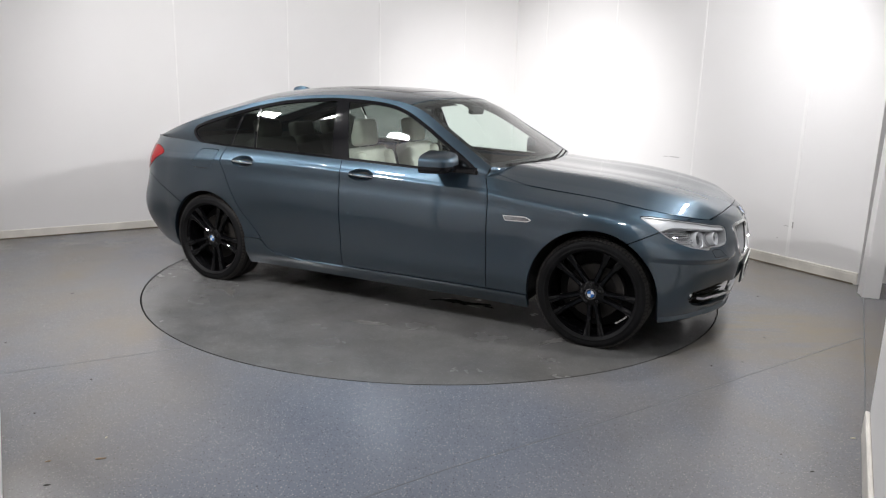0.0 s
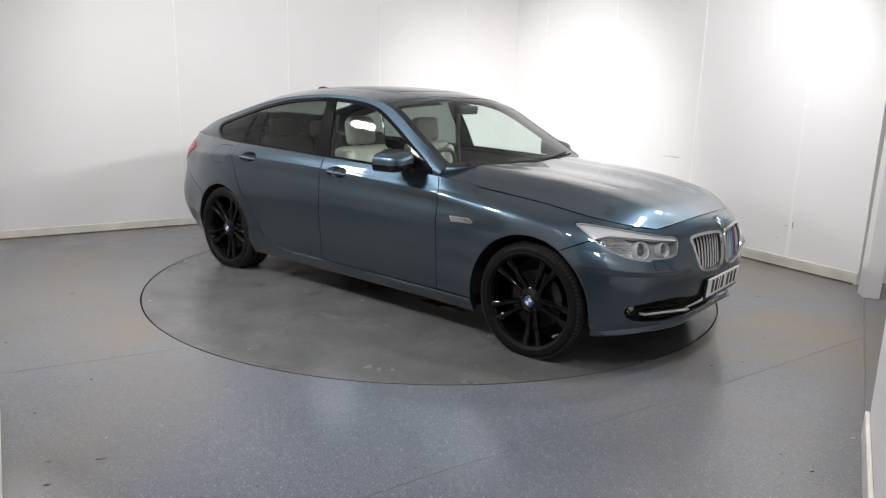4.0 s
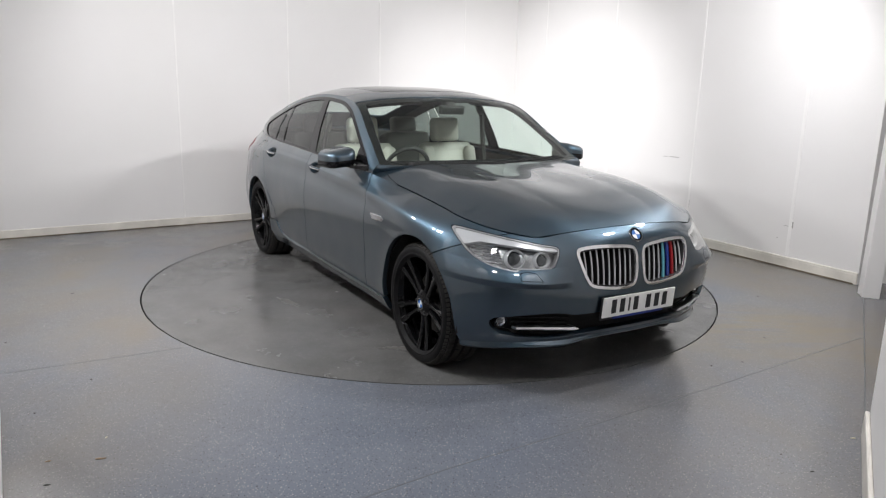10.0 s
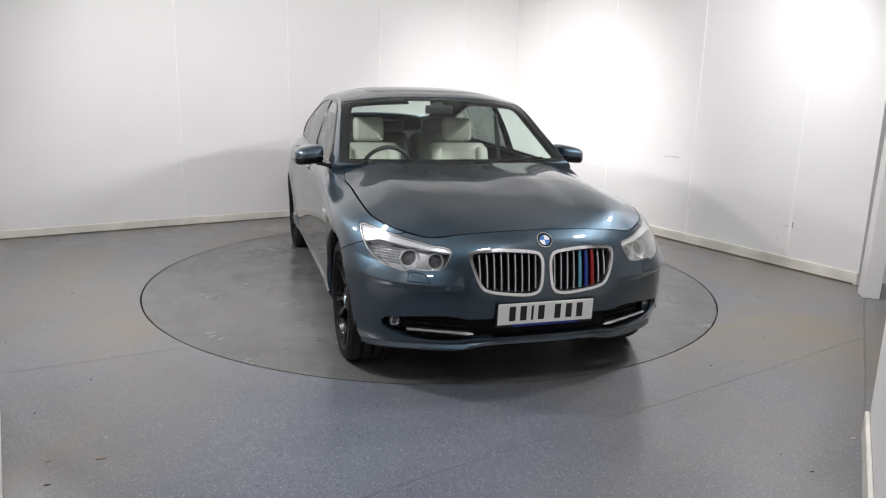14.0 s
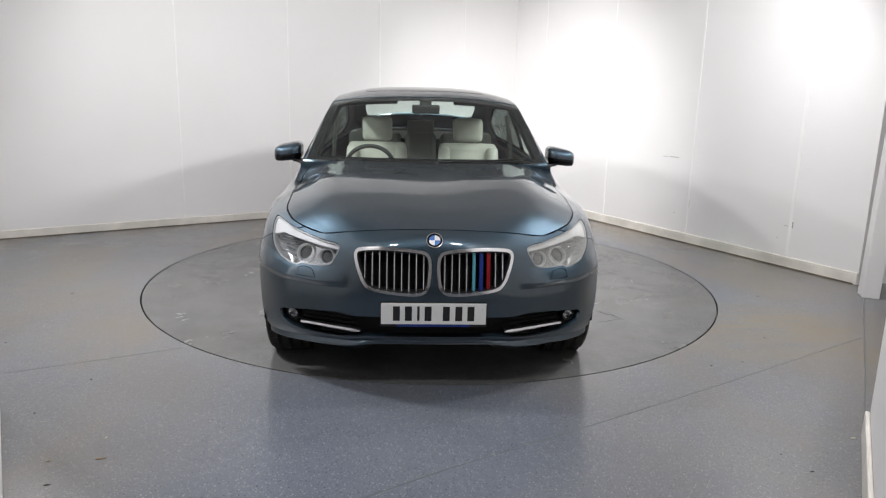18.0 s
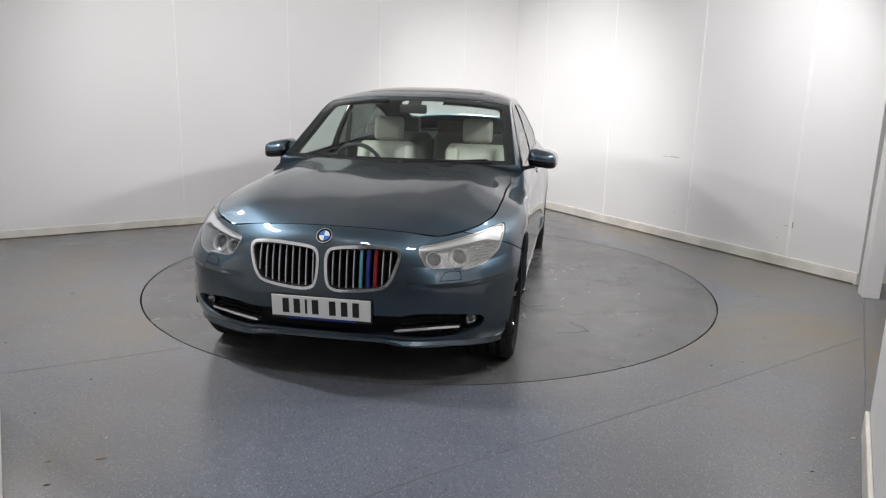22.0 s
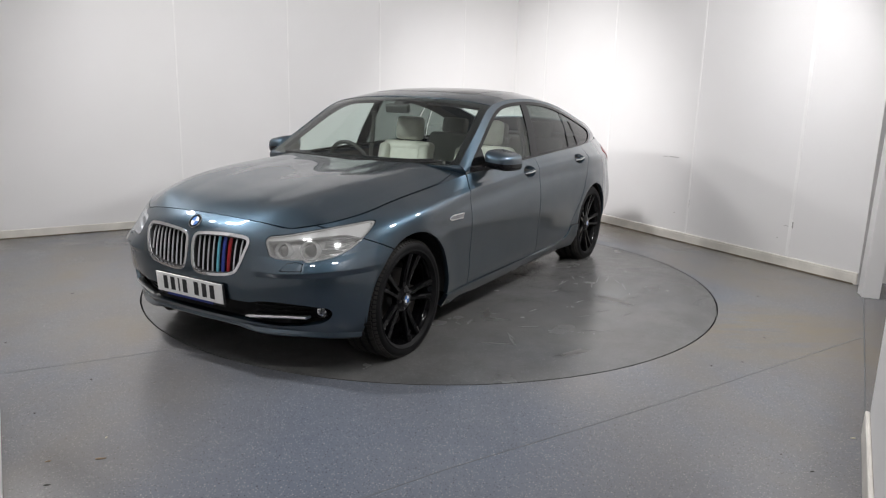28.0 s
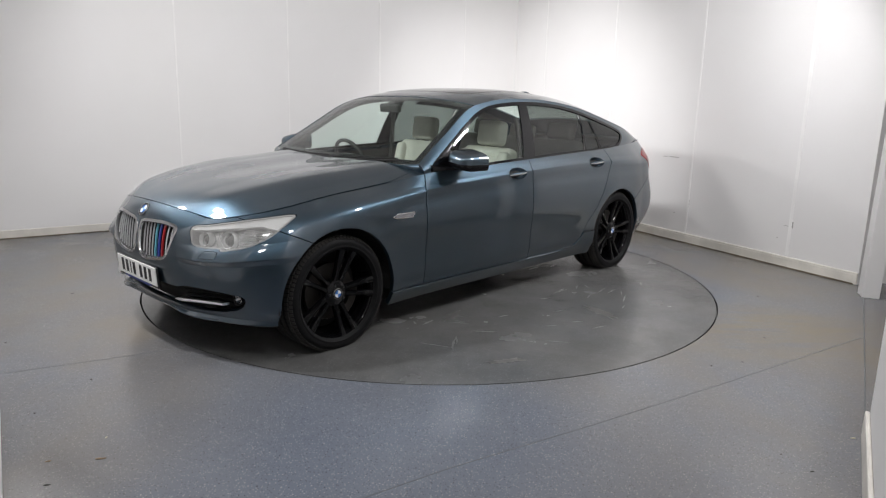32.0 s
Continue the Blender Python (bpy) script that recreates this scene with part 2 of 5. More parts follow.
def along(a, b, s):
    return (a[0] + (b[0] - a[0]) * s, a[1] + (b[1] - a[1]) * s)
wall("wall_left_near", (-1.40, -3.66), (-2.02, -2.64), 0, CEIL, 0.12, "plain off-white wall end beside the camera")
wall("wall_left_return", (-2.13, -2.60), (-7.3, -2.60), 0, CEIL, 0.12, "plain off-white return wall")
wall("wall_left_end", (-7.2, -2.7), (-7.2, -0.7), 0, CEIL, 0.12, "plain off-white end wall")
wall("wall_right_near", (2.03, -2.76), (1.02, -4.49), 0, CEIL, 0.10, "plain off-white wall end beside the opening")
wall("wall_behind_right", (1.0, -4.55), (1.0, -7.6), 0, CEIL, 0.12, "plain off-white wall")
wall("wall_behind_left", (-1.4, -7.6), (-1.4, -3.70), 0, CEIL, 0.12, "plain off-white wall")
wall("wall_behind", (1.1, -7.5), (-1.5, -7.5), 0, CEIL, 0.12, "plain off-white wall")
wall("wall_lobby", (4.95, -0.2), (3.30, -3.0), 0, CEIL, 0.12, "plain off-white wall beyond the opening")
wall("wall_lobby_end", (3.76, 0.12), (5.1, -0.55), 0, CEIL, 0.12, "plain off-white wall beyond the opening")
wall("wall_lobby_near", (3.4, -2.95), (2.16, -2.80), 0, CEIL, 0.12, "plain off-white wall beyond the opening")
wall("wall_over_opening", (3.50, -0.25), (2.05, -2.72), 2.35, CEIL, 0.12, "plain off-white lintel over the opening")

board("baseboard_left", (-7.1, -0.717), along(WL, CORNER, 0.999), 0, 0.085, 0.016, TRIMW, "scuffed cream-white skirting board")
board("baseboard_right", along(CORNER, WR, 0.004), WR, 0, 0.105, 0.018, TRIMW, "scuffed cream-white skirting board")
board("baseboard_near", (2.03, -2.76), (1.02, -4.49), 0, 0.13, 0.02, TRIMW, "chipped white skirting board")
board("baseboard_lobby", (4.90, -0.3), (3.35, -2.9), 0, 0.14, 0.02, TRIMW, "cream skirting board beyond the opening")

board("trim", (-7.05, -0.686), along(WL, CORNER, 0.997), 0, 0.010, 0.020, GRIME, "brown grime along the foot of the skirting")
board("trim", along(CORNER, WR, 0.008), along(CORNER, WR, 0.995), 0, 0.013, 0.022, GRIME, "brown grime along the foot of the skirting")
board("trim", along(CORNER, WR, 0.006), along(CORNER, WR, 0.998), 0.079, 0.084, 0.0205, TRIMW, "raised moulding line on the skirting")

# joints and cover strips of the wall panels
for s in (0.535, 0.661, 0.781, 0.910):
    a, b = along(WL, CORNER, s), along(WL, CORNER, s + 0.0016 if s != 0.781 else s + 0.0022)
    board("trim", a, b, 0.09, CEIL - 0.01, 0.003 if s != 0.781 else 0.006, SEAM, "narrow white joint strip on the wall panels")
for s, w in ((0.13, 0.003), (0.382, 0.004), (0.632, 0.004), (0.865, 0.006)):
    board("trim", along(CORNER, WR, s), along(CORNER, WR, s + w), 0.11, CEIL - 0.01, 0.005, SEAM, "narrow white cover strip on the wall panels")

# scuffs and screw holes low on the right wall
MARK = mat_grain("grey_scuff", (0.40, 0.385, 0.37), 0.8, 90)
RIGHT = (Vector((*WR, 0)) - Vector((*CORNER, 0))).normalized()
for dist, z, long, high in ((2.985, 0.889, 0.12, 0.008), (2.86, 0.886, 0.05, 0.006), (3.24, 0.452, 0.012, 0.012), (3.24, 0.418, 0.010, 0.012), (3.235, 0.388, 0.012, 0.010), (4.435, 0.40, 0.018, 0.055), (4.40, 0.385, 0.09, 0.004), (3.05, 0.30, 0.020, 0.006), (4.30, 0.26, 0.010, 0.010)):
    at = Vector((*CORNER, 0)) + RIGHT * dist + Vector((RIGHT.y, -RIGHT.x, 0)) * 0.0015
    bm = bmesh.new()
    box(bm, Matrix.Translation(at + Vector((0, 0, z))) @ pose(0, 0, 0, 0, 0, math.degrees(math.atan2(RIGHT.y, RIGHT.x))), long, 0.004, high, 0.0012)
    tagged(part("wall_mark", bm, MARK), "small grey scuff on the white wall", "mark", kind="structure")

# square post at the opening
bm = bmesh.new()
box(bm, pose(3.520, -0.36, CEIL / 2, 0, 0.9, -18), 0.125, 0.14, CEIL, 0.004)
tagged(part("opening_post", bm, WALL), "white painted square post beside the opening", "post", kind="structure")

# one floor sheet with the round well of the turntable
bm = bmesh.new()
inner = [bm.verts.new((2.2555 * math.cos(a), 2.2555 * math.sin(a), 0)) for a in np.linspace(0, 2 * math.pi, 161)[:-1]]
outer = []
for a in np.linspace(0, 2 * math.pi, 161)[:-1]:
    c, s = math.cos(a), math.sin(a)
    k = 9.0 / max(abs(c), abs(s))
    outer.append(bm.verts.new((k * c, k * s - 0.5, 0)))
low = [bm.verts.new((v.co.x, v.co.y, -0.06)) for v in inner]
for k in range(160):
    j = (k + 1) % 160
    bm.faces.new((inner[k], inner[j], outer[j], outer[k]))
    bm.faces.new((low[k], low[j], inner[j], inner[k]))
tagged(part("floor", bm, FLOOR), "blue-grey flecked vinyl floor with brown dirt stains", "floor", kind="structure")
bm = bmesh.new()
bmesh.ops.create_circle(bm, cap_ends=True, segments=96, radius=2.30, matrix=pose(0, 0, -0.055))
tagged(part("turntable_well", bm, JOINT), "dark well under the turntable", "pit", kind="structure")


def strip_on_floor(name, pts, width, mat, label, z=0.0012):
    bm = bmesh.new()
    rows = []
    for i, p in enumerate(pts):
        p = Vector((*p, 0))
        a, b = Vector((*pts[max(i - 1, 0)], 0)), Vector((*pts[min(i + 1, len(pts) - 1)], 0))
        side = (b - a).normalized().cross(Vector((0, 0, 1))) * width / 2
        rows.append([bm.verts.new(q) for q in (p - side + Vector((0, 0, 0.0002)), p - side * 0.7 + Vector((0, 0, z)), p + side * 0.7 + Vector((0, 0, z)), p + side + Vector((0, 0, 0.0002)))])
    for a, b in zip(rows, rows[1:]):
        for j in range(3):
            bm.faces.new((a[j], a[j + 1], b[j + 1], b[j]))
    return tagged(part(name, bm, mat), label, "joint", kind="structure")


WELD = mat_grain("grey_weld", (0.115, 0.12, 0.128), 0.5, 90)
strip_on_floor("floor_joint", [(-0.5, -3.50), (0.1, -3.09), (0.78, -2.68), (1.56, -2.19), (2.85, -1.35)], 0.0045, WELD, "thin welded seam in the vinyl floor")
strip_on_floor("floor_joint", [(3.42, -0.41), (2.55, -1.88), (2.06, -2.70)], 0.007, WELD, "thin threshold seam in the vinyl floor")
strip_on_floor("floor_joint", [(-2.3, -2.22), (-1.73, -1.92), (-1.45, -1.76)], 0.003, WELD, "thin welded seam in the vinyl floor")

# crumbs and scraps on the floor
CRUMB = mat_grain("dry_leaf_scrap", (0.20, 0.13, 0.07), 0.8, 100)
PALE = mat_grain("pale_scrap", (0.55, 0.50, 0.38), 0.8, 100)
DARKC = mat_grain("dark_grit", (0.03, 0.028, 0.025), 0.9, 100)


def scrap(x, y, size, turn, mat, label):
    bm = bmesh.new()
    n = 7
    rim = [(math.cos(2 * math.pi * k / n) * size * random.uniform(0.7, 1.1), math.sin(2 * math.pi * k / n) * size * random.uniform(0.18, 0.4)) for k in range(n)]
    top = bm.verts.new((0, 0, 0.004))
    ring_v = [bm.verts.new((a, b, random.uniform(0.0008, 0.003))) for a, b in rim]
    base = [bm.verts.new((a, b, 0.0003)) for a, b in rim]
    for k in range(n):
        bm.faces.new((ring_v[k], ring_v[(k + 1) % n], top))
        bm.faces.new((base[k], base[(k + 1) % n], ring_v[(k + 1) % n], ring_v[k]))
    bm.faces.new(base[::-1])
    ob = part("floor_scrap", bm, mat)
    ob.matrix_world = pose(x, y, 0, 0, 0, turn)
    tagged(ob, label, "scrap", "scraps on the floor")


scrap(-1.355, -3.064, 0.022, 15, CRUMB, "small dry brown scrap on the vinyl floor")
scrap(-1.556, -3.093, 0.013, 40, CRUMB, "small dry brown scrap on the vinyl floor")
scrap(-1.467, -3.269, 0.014, 10, DARKC, "dark grit on the vinyl floor")
scrap(-1.413, -2.884, 0.010, 80, PALE, "pale scrap on the vinyl floor")
scrap(1.962, -2.774, 0.014, 5, PALE, "pale scrap on the vinyl floor")
scrap(-1.847, -2.661, 0.006, 0, DARKC, "dark grit on the vinyl floor")
scrap(-2.641, -0.709, 0.012, 0, DARKC, "dark grit on the vinyl floor")
scrap(-1.771, -2.259, 0.006, 30, DARKC, "dark grit on the vinyl floor")
scrap(2.571, -0.423, 0.010, 0, DARKC, "dark grit on the vinyl floor")
scrap(2.178, -1.398, 0.008, 0, DARKC, "dark grit on the vinyl floor")
scrap(1.634, -1.909, 0.009, 0, DARKC, "dark grit on the vinyl floor")
scrap(1.843, -1.838, 0.009, 0, DARKC, "dark grit on the vinyl floor")
scrap(1.613, -3.077, 0.012, 20, DARKC, "dark grit on the vinyl floor")
scrap(1.547, -2.938, 0.008, 0, DARKC, "dark grit on the vinyl floor")
scrap(-3.209, -0.518, 0.012, 0, DARKC, "dark grit on the vinyl floor")
scrap(-2.520, -1.744, 0.010, 0, DARKC, "dark grit on the vinyl floor")

# ceiling with its lamps
bm = bmesh.new()
box(bm, pose(0, -0.5, CEIL + 0.05), 17.5, 17.5, 0.1)
tagged(part("ceiling", bm, CEILM), "plain white ceiling", "ceiling", kind="structure")


def lamp_body(name, label, eye, target, sx, sy, long):
    """A lamp housing behind the light it carries, open to the front, with a bracket to the ceiling."""
    lamp = new(name)
    tagged(lamp, label, "lamp", "room lamps")
    m = look(eye, target)
    lamp.matrix_world = m
    bm = bmesh.new()
    box(bm, pose(0, 0, 0.01 + long / 2), sx + 0.03, sy + 0.03, long, 0.008)
    part("housing", bm, BLACKP, lamp)
    bm = bmesh.new()
    for px, py, lx, ly in ((0, sy / 2 + 0.008, sx + 0.03, 0.014), (0, -sy / 2 - 0.008, sx + 0.03, 0.014), (sx / 2 + 0.008, 0, 0.014, sy), (-sx / 2 - 0.008, 0, 0.014, sy)):
        box(bm, pose(px, py, 0.0), lx, ly, 0.03)
    part("bezel", bm, ALU, lamp)
    bm = bmesh.new()
    top = m.inverted() @ Vector((eye[0], eye[1], CEIL))
    tube(bm, [(0, 0, 0.02 + long / 2), top], 0.012)
    part("bracket", bm, BLACKP, lamp)


# the added fill lamps get made-up housings like those of the floodlights
for eye, target, _ in FLOODS_AND_FILLS:
    lamp_body("flood_and_fill_light", "black rectangular flood or added unseen fill lamp under the ceiling", eye, target, 0.30, 0.15, 0.05)
for eye, target, _, _ in SPOTS:
    lamp_body("spotlight", "small black spotlight under the ceiling", eye, target, 0.12, 0.12, 0.14)

# ---------------------------------------------------------------- turntable
turntable = new("turntable")
tagged(turntable, "round grey vinyl-covered turntable flush with the floor", "turntable")
bm = bmesh.new()
ring(bm, pose(0, 0, 0), [(0.0005, 0.0), (0.6, 0.0), (1.4, 0.0), (2.2440, 0.0), (2.2445, -0.0005), (2.2445, -0.05), (0.0005, -0.05)], 160)
bmesh.ops.remove_doubles(bm, verts=bm.verts, dist=0.002)
part("disc", bm, DISC, turntable)


def stain(name, x, y, long, wide, turn, mat, label, rough=0.35):
    """A thin ragged patch on the disc."""
    bm = bmesh.new()
    n = 40
    rim = []
    for k in range(n):
        a = 2 * math.pi * k / n
        r = 1 + rough * (noise.noise((3 * math.cos(a) + x * 7, 3 * math.sin(a) + y * 7, long * 9)) + 0.6 * noise.noise((9 * math.cos(a) + y, 9 * math.sin(a), x)))
        rim.append((long * r * math.cos(a), wide * r * math.sin(a)))
    m = pose(x, y, 0, 0, 0, turn)
    top = [bm.verts.new(m @ Vector((a, b, 0.0009))) for a, b in rim]
    low = [bm.verts.new(m @ Vector((a * 1.02, b * 1.02, 0.0001))) for a, b in rim]
    bm.faces.new(top)
    for k in range(n):
        bm.faces.new((low[k], low[(k + 1) % n], top[(k + 1) % n], top[k]))
    part(name, bm, mat, turntable, label)


OIL = material("wet_oil", (0.012, 0.011, 0.010), 0.12)
SCUFF = mat_grain("pale_scuff", (0.152, 0.151, 0.147), 0.38, 40, 0.3)
DULL = mat_grain("dull_dirt", (0.122, 0.119, 0.113), 0.30, 30, 0.3)
stain("oil_stain", 0.55, -0.545, 0.15, 0.035, 6, OIL, "dark wet oil patch", 0.9)
stain("oil_stain", 0.76, -0.555, 0.05, 0.014, -10, OIL, "dark wet oil patch", 0.9)
stain("oil_stain", 0.36, -0.585, 0.05, 0.012, 20, OIL, "dark wet oil patch", 0.9)
for x, y, long, wide, turn in ((0.42, -0.515, 0.05, 0.008, 15), (0.66, -0.60, 0.06, 0.006, -12), (1.05, 1.24, 0.07, 0.008, 40), (0.98, 1.20, 0.06, 0.006, 48), (0.87, 0.84, 0.05, 0.010, 10), (0.95, 0.79, 0.03, 0.006, 60), (-0.65, 1.01, 0.05, 0.006, 30), (-0.72, 1.06, 0.04, 0.005, 55), (-0.89, 0.40, 0.07, 0.012, 0), (-1.1, 0.46, 0.05, 0.010, 12)):
    stain("scuff_mark", x, y, long, wide, turn, SCUFF, "pale scuff mark", 0.8)
for x, y, long, wide, turn in ((0.66, 0.86, 0.12, 0.03, 20), (1.04, 1.64, 0.10, 0.03, -30), (-1.73, 0.39, 0.14, 0.03, 10), (-0.2, 1.5, 0.16, 0.04, 70), (0.2, -1.3, 0.12, 0.03, 15), (-1.1, -1.2, 0.13, 0.03, -40), (1.4, -1.0, 0.10, 0.03, 60)):
    stain("dirt_mark", x, y, long, wide, turn, DULL, "dull brown dirt mark", 0.8)
# tyre scrub marks that curve across the disc
for k in range(22):
    a = radians(86 + random.uniform(-46, 46))
    r = random.uniform(1.05, 1.75)
    stain("scuff_mark", r * math.cos(a), r * math.sin(a), random.uniform(0.03, 0.085), random.uniform(0.003, 0.007), math.degrees(a) + random.uniform(50, 95), SCUFF, "pale curved tyre scrub mark", 0.9)

# ---------------------------------------------------------------- car: curved skins and panels cut from them
def hermite(p, knots, t):
    """Smooth curve through p (n, ..., 3) at the knots, evaluated at every t: (len(t), ..., 3)."""
    p, k = np.asarray(p, float), np.asarray(knots, float)
    d = np.diff(k).reshape(-1, *[1] * (p.ndim - 1))
    s = np.diff(p, axis=0) / d
    m = np.empty_like(p)
    m[1:-1] = (s[:-1] * d[1:] + s[1:] * d[:-1]) / (d[1:] + d[:-1])
    m[0], m[-1] = s[0] * 1.5 - m[1] * 0.5, s[-1] * 1.5 - m[-2] * 0.5
    i = np.clip(np.searchsorted(k, t, side="right") - 1, 0, len(k) - 2)
    h = (k[i + 1] - k[i])
    x = ((t - k[i]) / h)
    return i, x, h, m


class Skin:
    """A smooth surface through a net of nodes: rows of points, one point a station."""

    def __init__(self, rows, crease=None, mirror_start=False, mirror_end=False, mirror_rows=False):
        g = np.array(rows, float)
        flip = np.array((1, -1, 1))
        self.lead = 0
        if mirror_start:
            g = np.concatenate([g[:, 1:2] * flip, g], axis=1)
            self.lead = 1
        if mirror_end:
            g = np.concatenate([g, g[:, -2:-1] * flip], axis=1)
        self.rise = 0
        if mirror_rows:
            g = np.concatenate([g[1:2] * flip, g], axis=0)
            self.rise = 1
        self.both_u, self.both_v = mirror_start, mirror_rows
        self.g = g
        self.ku = np.concatenate([[0], np.cumsum(np.linalg.norm(np.diff(g, axis=1), axis=2).mean(axis=0))])
        self.kv = np.concatenate([[0], np.cumsum(np.linalg.norm(np.diff(g, axis=0), axis=2).mean(axis=1))])
        self.crease = crease

    def at(self, u, v):
        u, v = np.asarray(u, float), np.asarray(v, float)
        sign = np.ones(len(u))
        if self.both_u:
            sign, u = np.where(u < 0, -1.0, 1.0), np.abs(u)
        if self.both_v:
            sign, v = np.where(v < 0, -1.0, 1.0), np.abs(v)
        u, v = u + self.lead, v + self.rise
        tu = np.interp(u, range(len(self.ku)), self.ku)
        tv = np.interp(v, range(len(self.kv)), self.kv)

        def basis(x):
            return (2 * x**3 - 3 * x**2 + 1, x**3 - 2 * x**2 + x, -2 * x**3 + 3 * x**2, x**3 - x**2)

        q = np.swapaxes(self.g, 0, 1)
        i, x, h, m = hermite(q, self.ku, tu)
        a, b, c, d = [w[:, None, None] for w in basis(x)]
        rows = a * q[i] + b * h[:, None, None] * m[i] + c * q[i + 1] + d * h[:, None, None] * m[i + 1]
        r = np.swapaxes(rows, 0, 1)
        j, y, k, n = hermite(r, self.kv, tv)
        e, f, o, s = [w[:, None] for w in basis(y)]
        pick = np.arange(len(u))
        out = e * r[j, pick] + f * k[:, None] * n[j, pick] + o * r[j + 1, pick] + s * k[:, None] * n[j + 1, pick]
        if self.crease:
            out = self.crease(out, u - self.lead, v - self.rise)
        out[:, 1] *= sign
        return out

    def normal(self, u, v):
        e = 0.004
        p = self.at(u + e, v) - self.at(u - e, v)
        q = self.at(u, v + e) - self.at(u, v - e)
        n = np.cross(p, q)
        return n / np.maximum(np.linalg.norm(n, axis=1), 1e-9)[:, None]


def sheet(name, skin, us, vs, cuts, mat, parent, side=1, depth=0.012, offset=0.0, out=1, label="", step=6, push=None):
    """A panel: the skin over the stations us and rows vs, kept where every cut is positive, with its rim turned in by depth.
    side -1 mirrors it to the car's other flank. out: which way along the skin's normal is outside."""
    nu, nv = max(2, round((us[1] - us[0]) * step)), max(2, round((vs[1] - vs[0]) * step))
    gu, gv = np.meshgrid(np.linspace(*us, nu + 1), np.linspace(*vs, nv + 1), indexing="ij")
    uv = np.stack([gu.ravel(), gv.ravel()], -1)
    polys = [[i * (nv + 1) + j, (i + 1) * (nv + 1) + j, (i + 1) * (nv + 1) + j + 1, i * (nv + 1) + j + 1] for i in range(nu) for j in range(nv)]
    for plain in cuts:
        def cut(p, plain=plain):
            return plain(np.stack([p[:, 0], np.abs(p[:, 1]), p[:, 2]], -1))

        f = cut(skin.at(uv[:, 0], uv[:, 1]))
        keep = f > 0
        cross = {}
        for poly in polys:
            for a, b in zip(poly, poly[1:] + poly[:1]):
                if keep[a] != keep[b]:
                    cross.setdefault((min(a, b), max(a, b)), len(cross))
        if cross:
            e = np.array(list(cross))
            lo, hi = np.where(keep[e[:, 0]], 0.0, 1.0), np.where(keep[e[:, 0]], 1.0, 0.0)
            for _ in range(11):
                mid = (lo + hi) / 2
                w = uv[e[:, 0]] + (uv[e[:, 1]] - uv[e[:, 0]]) * mid[:, None]
                good = cut(skin.at(w[:, 0], w[:, 1])) > 0
                lo, hi = np.where(good, mid, lo), np.where(good, hi, mid)
            w = uv[e[:, 0]] + (uv[e[:, 1]] - uv[e[:, 0]]) * lo[:, None]
            base = len(uv)
            uv = np.concatenate([uv, w])
        fresh = []
        for poly in polys:
            inside = [keep[a] for a in poly]
            if all(inside):
                fresh.append(poly)
            elif any(inside):
                ring_p = []
                for a, b in zip(poly, poly[1:] + poly[:1]):
                    if keep[a]:
                        ring_p.append(a)
                    if keep[a] != keep[b]:
                        ring_p.append(base + cross[(min(a, b), max(a, b))])
                if len(ring_p) > 2:
                    fresh.append(ring_p)
        polys = fresh
    used = sorted({a for p in polys for a in p})
    if not used:
        return None
    index = {a: k for k, a in enumerate(used)}
    uv = uv[used]
    polys = [[index[a] for a in p] for p in polys]
    nor = skin.normal(uv[:, 0], uv[:, 1]) * out
    pts = skin.at(uv[:, 0], uv[:, 1]) + nor * offset
    if push is not None and not depth:
        pts = push(pts, nor)
    edges = {}
    for p in polys:
        for a, b in zip(p, p[1:] + p[:1]):
            edges[(a, b)] = 1
    rim = [(a, b) for a, b in edges if (b, a) not in edges]
    n0 = len(pts)
    verts, normals = [pts], [nor]
    if depth:
        tops = sorted({a for e in rim for a in e})
        at_top = {a: n0 + k for k, a in enumerate(tops)}
        at_low = {a: n0 + len(tops) + k for k, a in enumerate(tops)}
        face_n = np.zeros((n0, 3))
        for a, b in rim:
            c = np.cross(pts[b] - pts[a], nor[a]) * out
            face_n[a] += c
            face_n[b] += c
        face_n /= np.maximum(np.linalg.norm(face_n, axis=1), 1e-9)[:, None]
        verts += [pts[tops], pts[tops] - nor[tops] * depth]
        normals += [face_n[tops] * 0.8 + nor[tops] * 0.2, face_n[tops]]
        polys = polys + [[at_top[b], at_top[a], at_low[a], at_low[b]] for a, b in rim]
    verts, normals = np.concatenate(verts), np.concatenate(normals)
    if side < 0:
        verts, normals = verts * (1, -1, 1), normals * (1, -1, 1)
    flip = (out < 0) != (side < 0)
    if flip:
        polys = [p[::-1] for p in polys]
    ob = mesh_object(name, verts, polys, mat, parent, label, True)
    if push is not None and not depth:
        ob.data.set_sharp_from_angle(angle=radians(50))
        return ob
    ob.data.normals_split_custom_set_from_vertices([tuple(v) for v in normals / np.maximum(np.linalg.norm(normals, axis=1), 1e-9)[:, None]])
    return ob


def smooth_loop(pts, n=8):
    """A closed smooth outline through a few points."""
    p = np.array(pts, float)
    out = []
    for i in range(len(p)):
        a, b, c, d = p[i - 1], p[i], p[(i + 1) % len(p)], p[(i + 2) % len(p)]
        for k in range(n):
            t = k / n
            out.append(0.5 * (2 * b + (c - a) * t + (2 * a - 5 * b + 4 * c - d) * t * t + (3 * b - a - 3 * c + d) * t**3))
    return np.array(out)


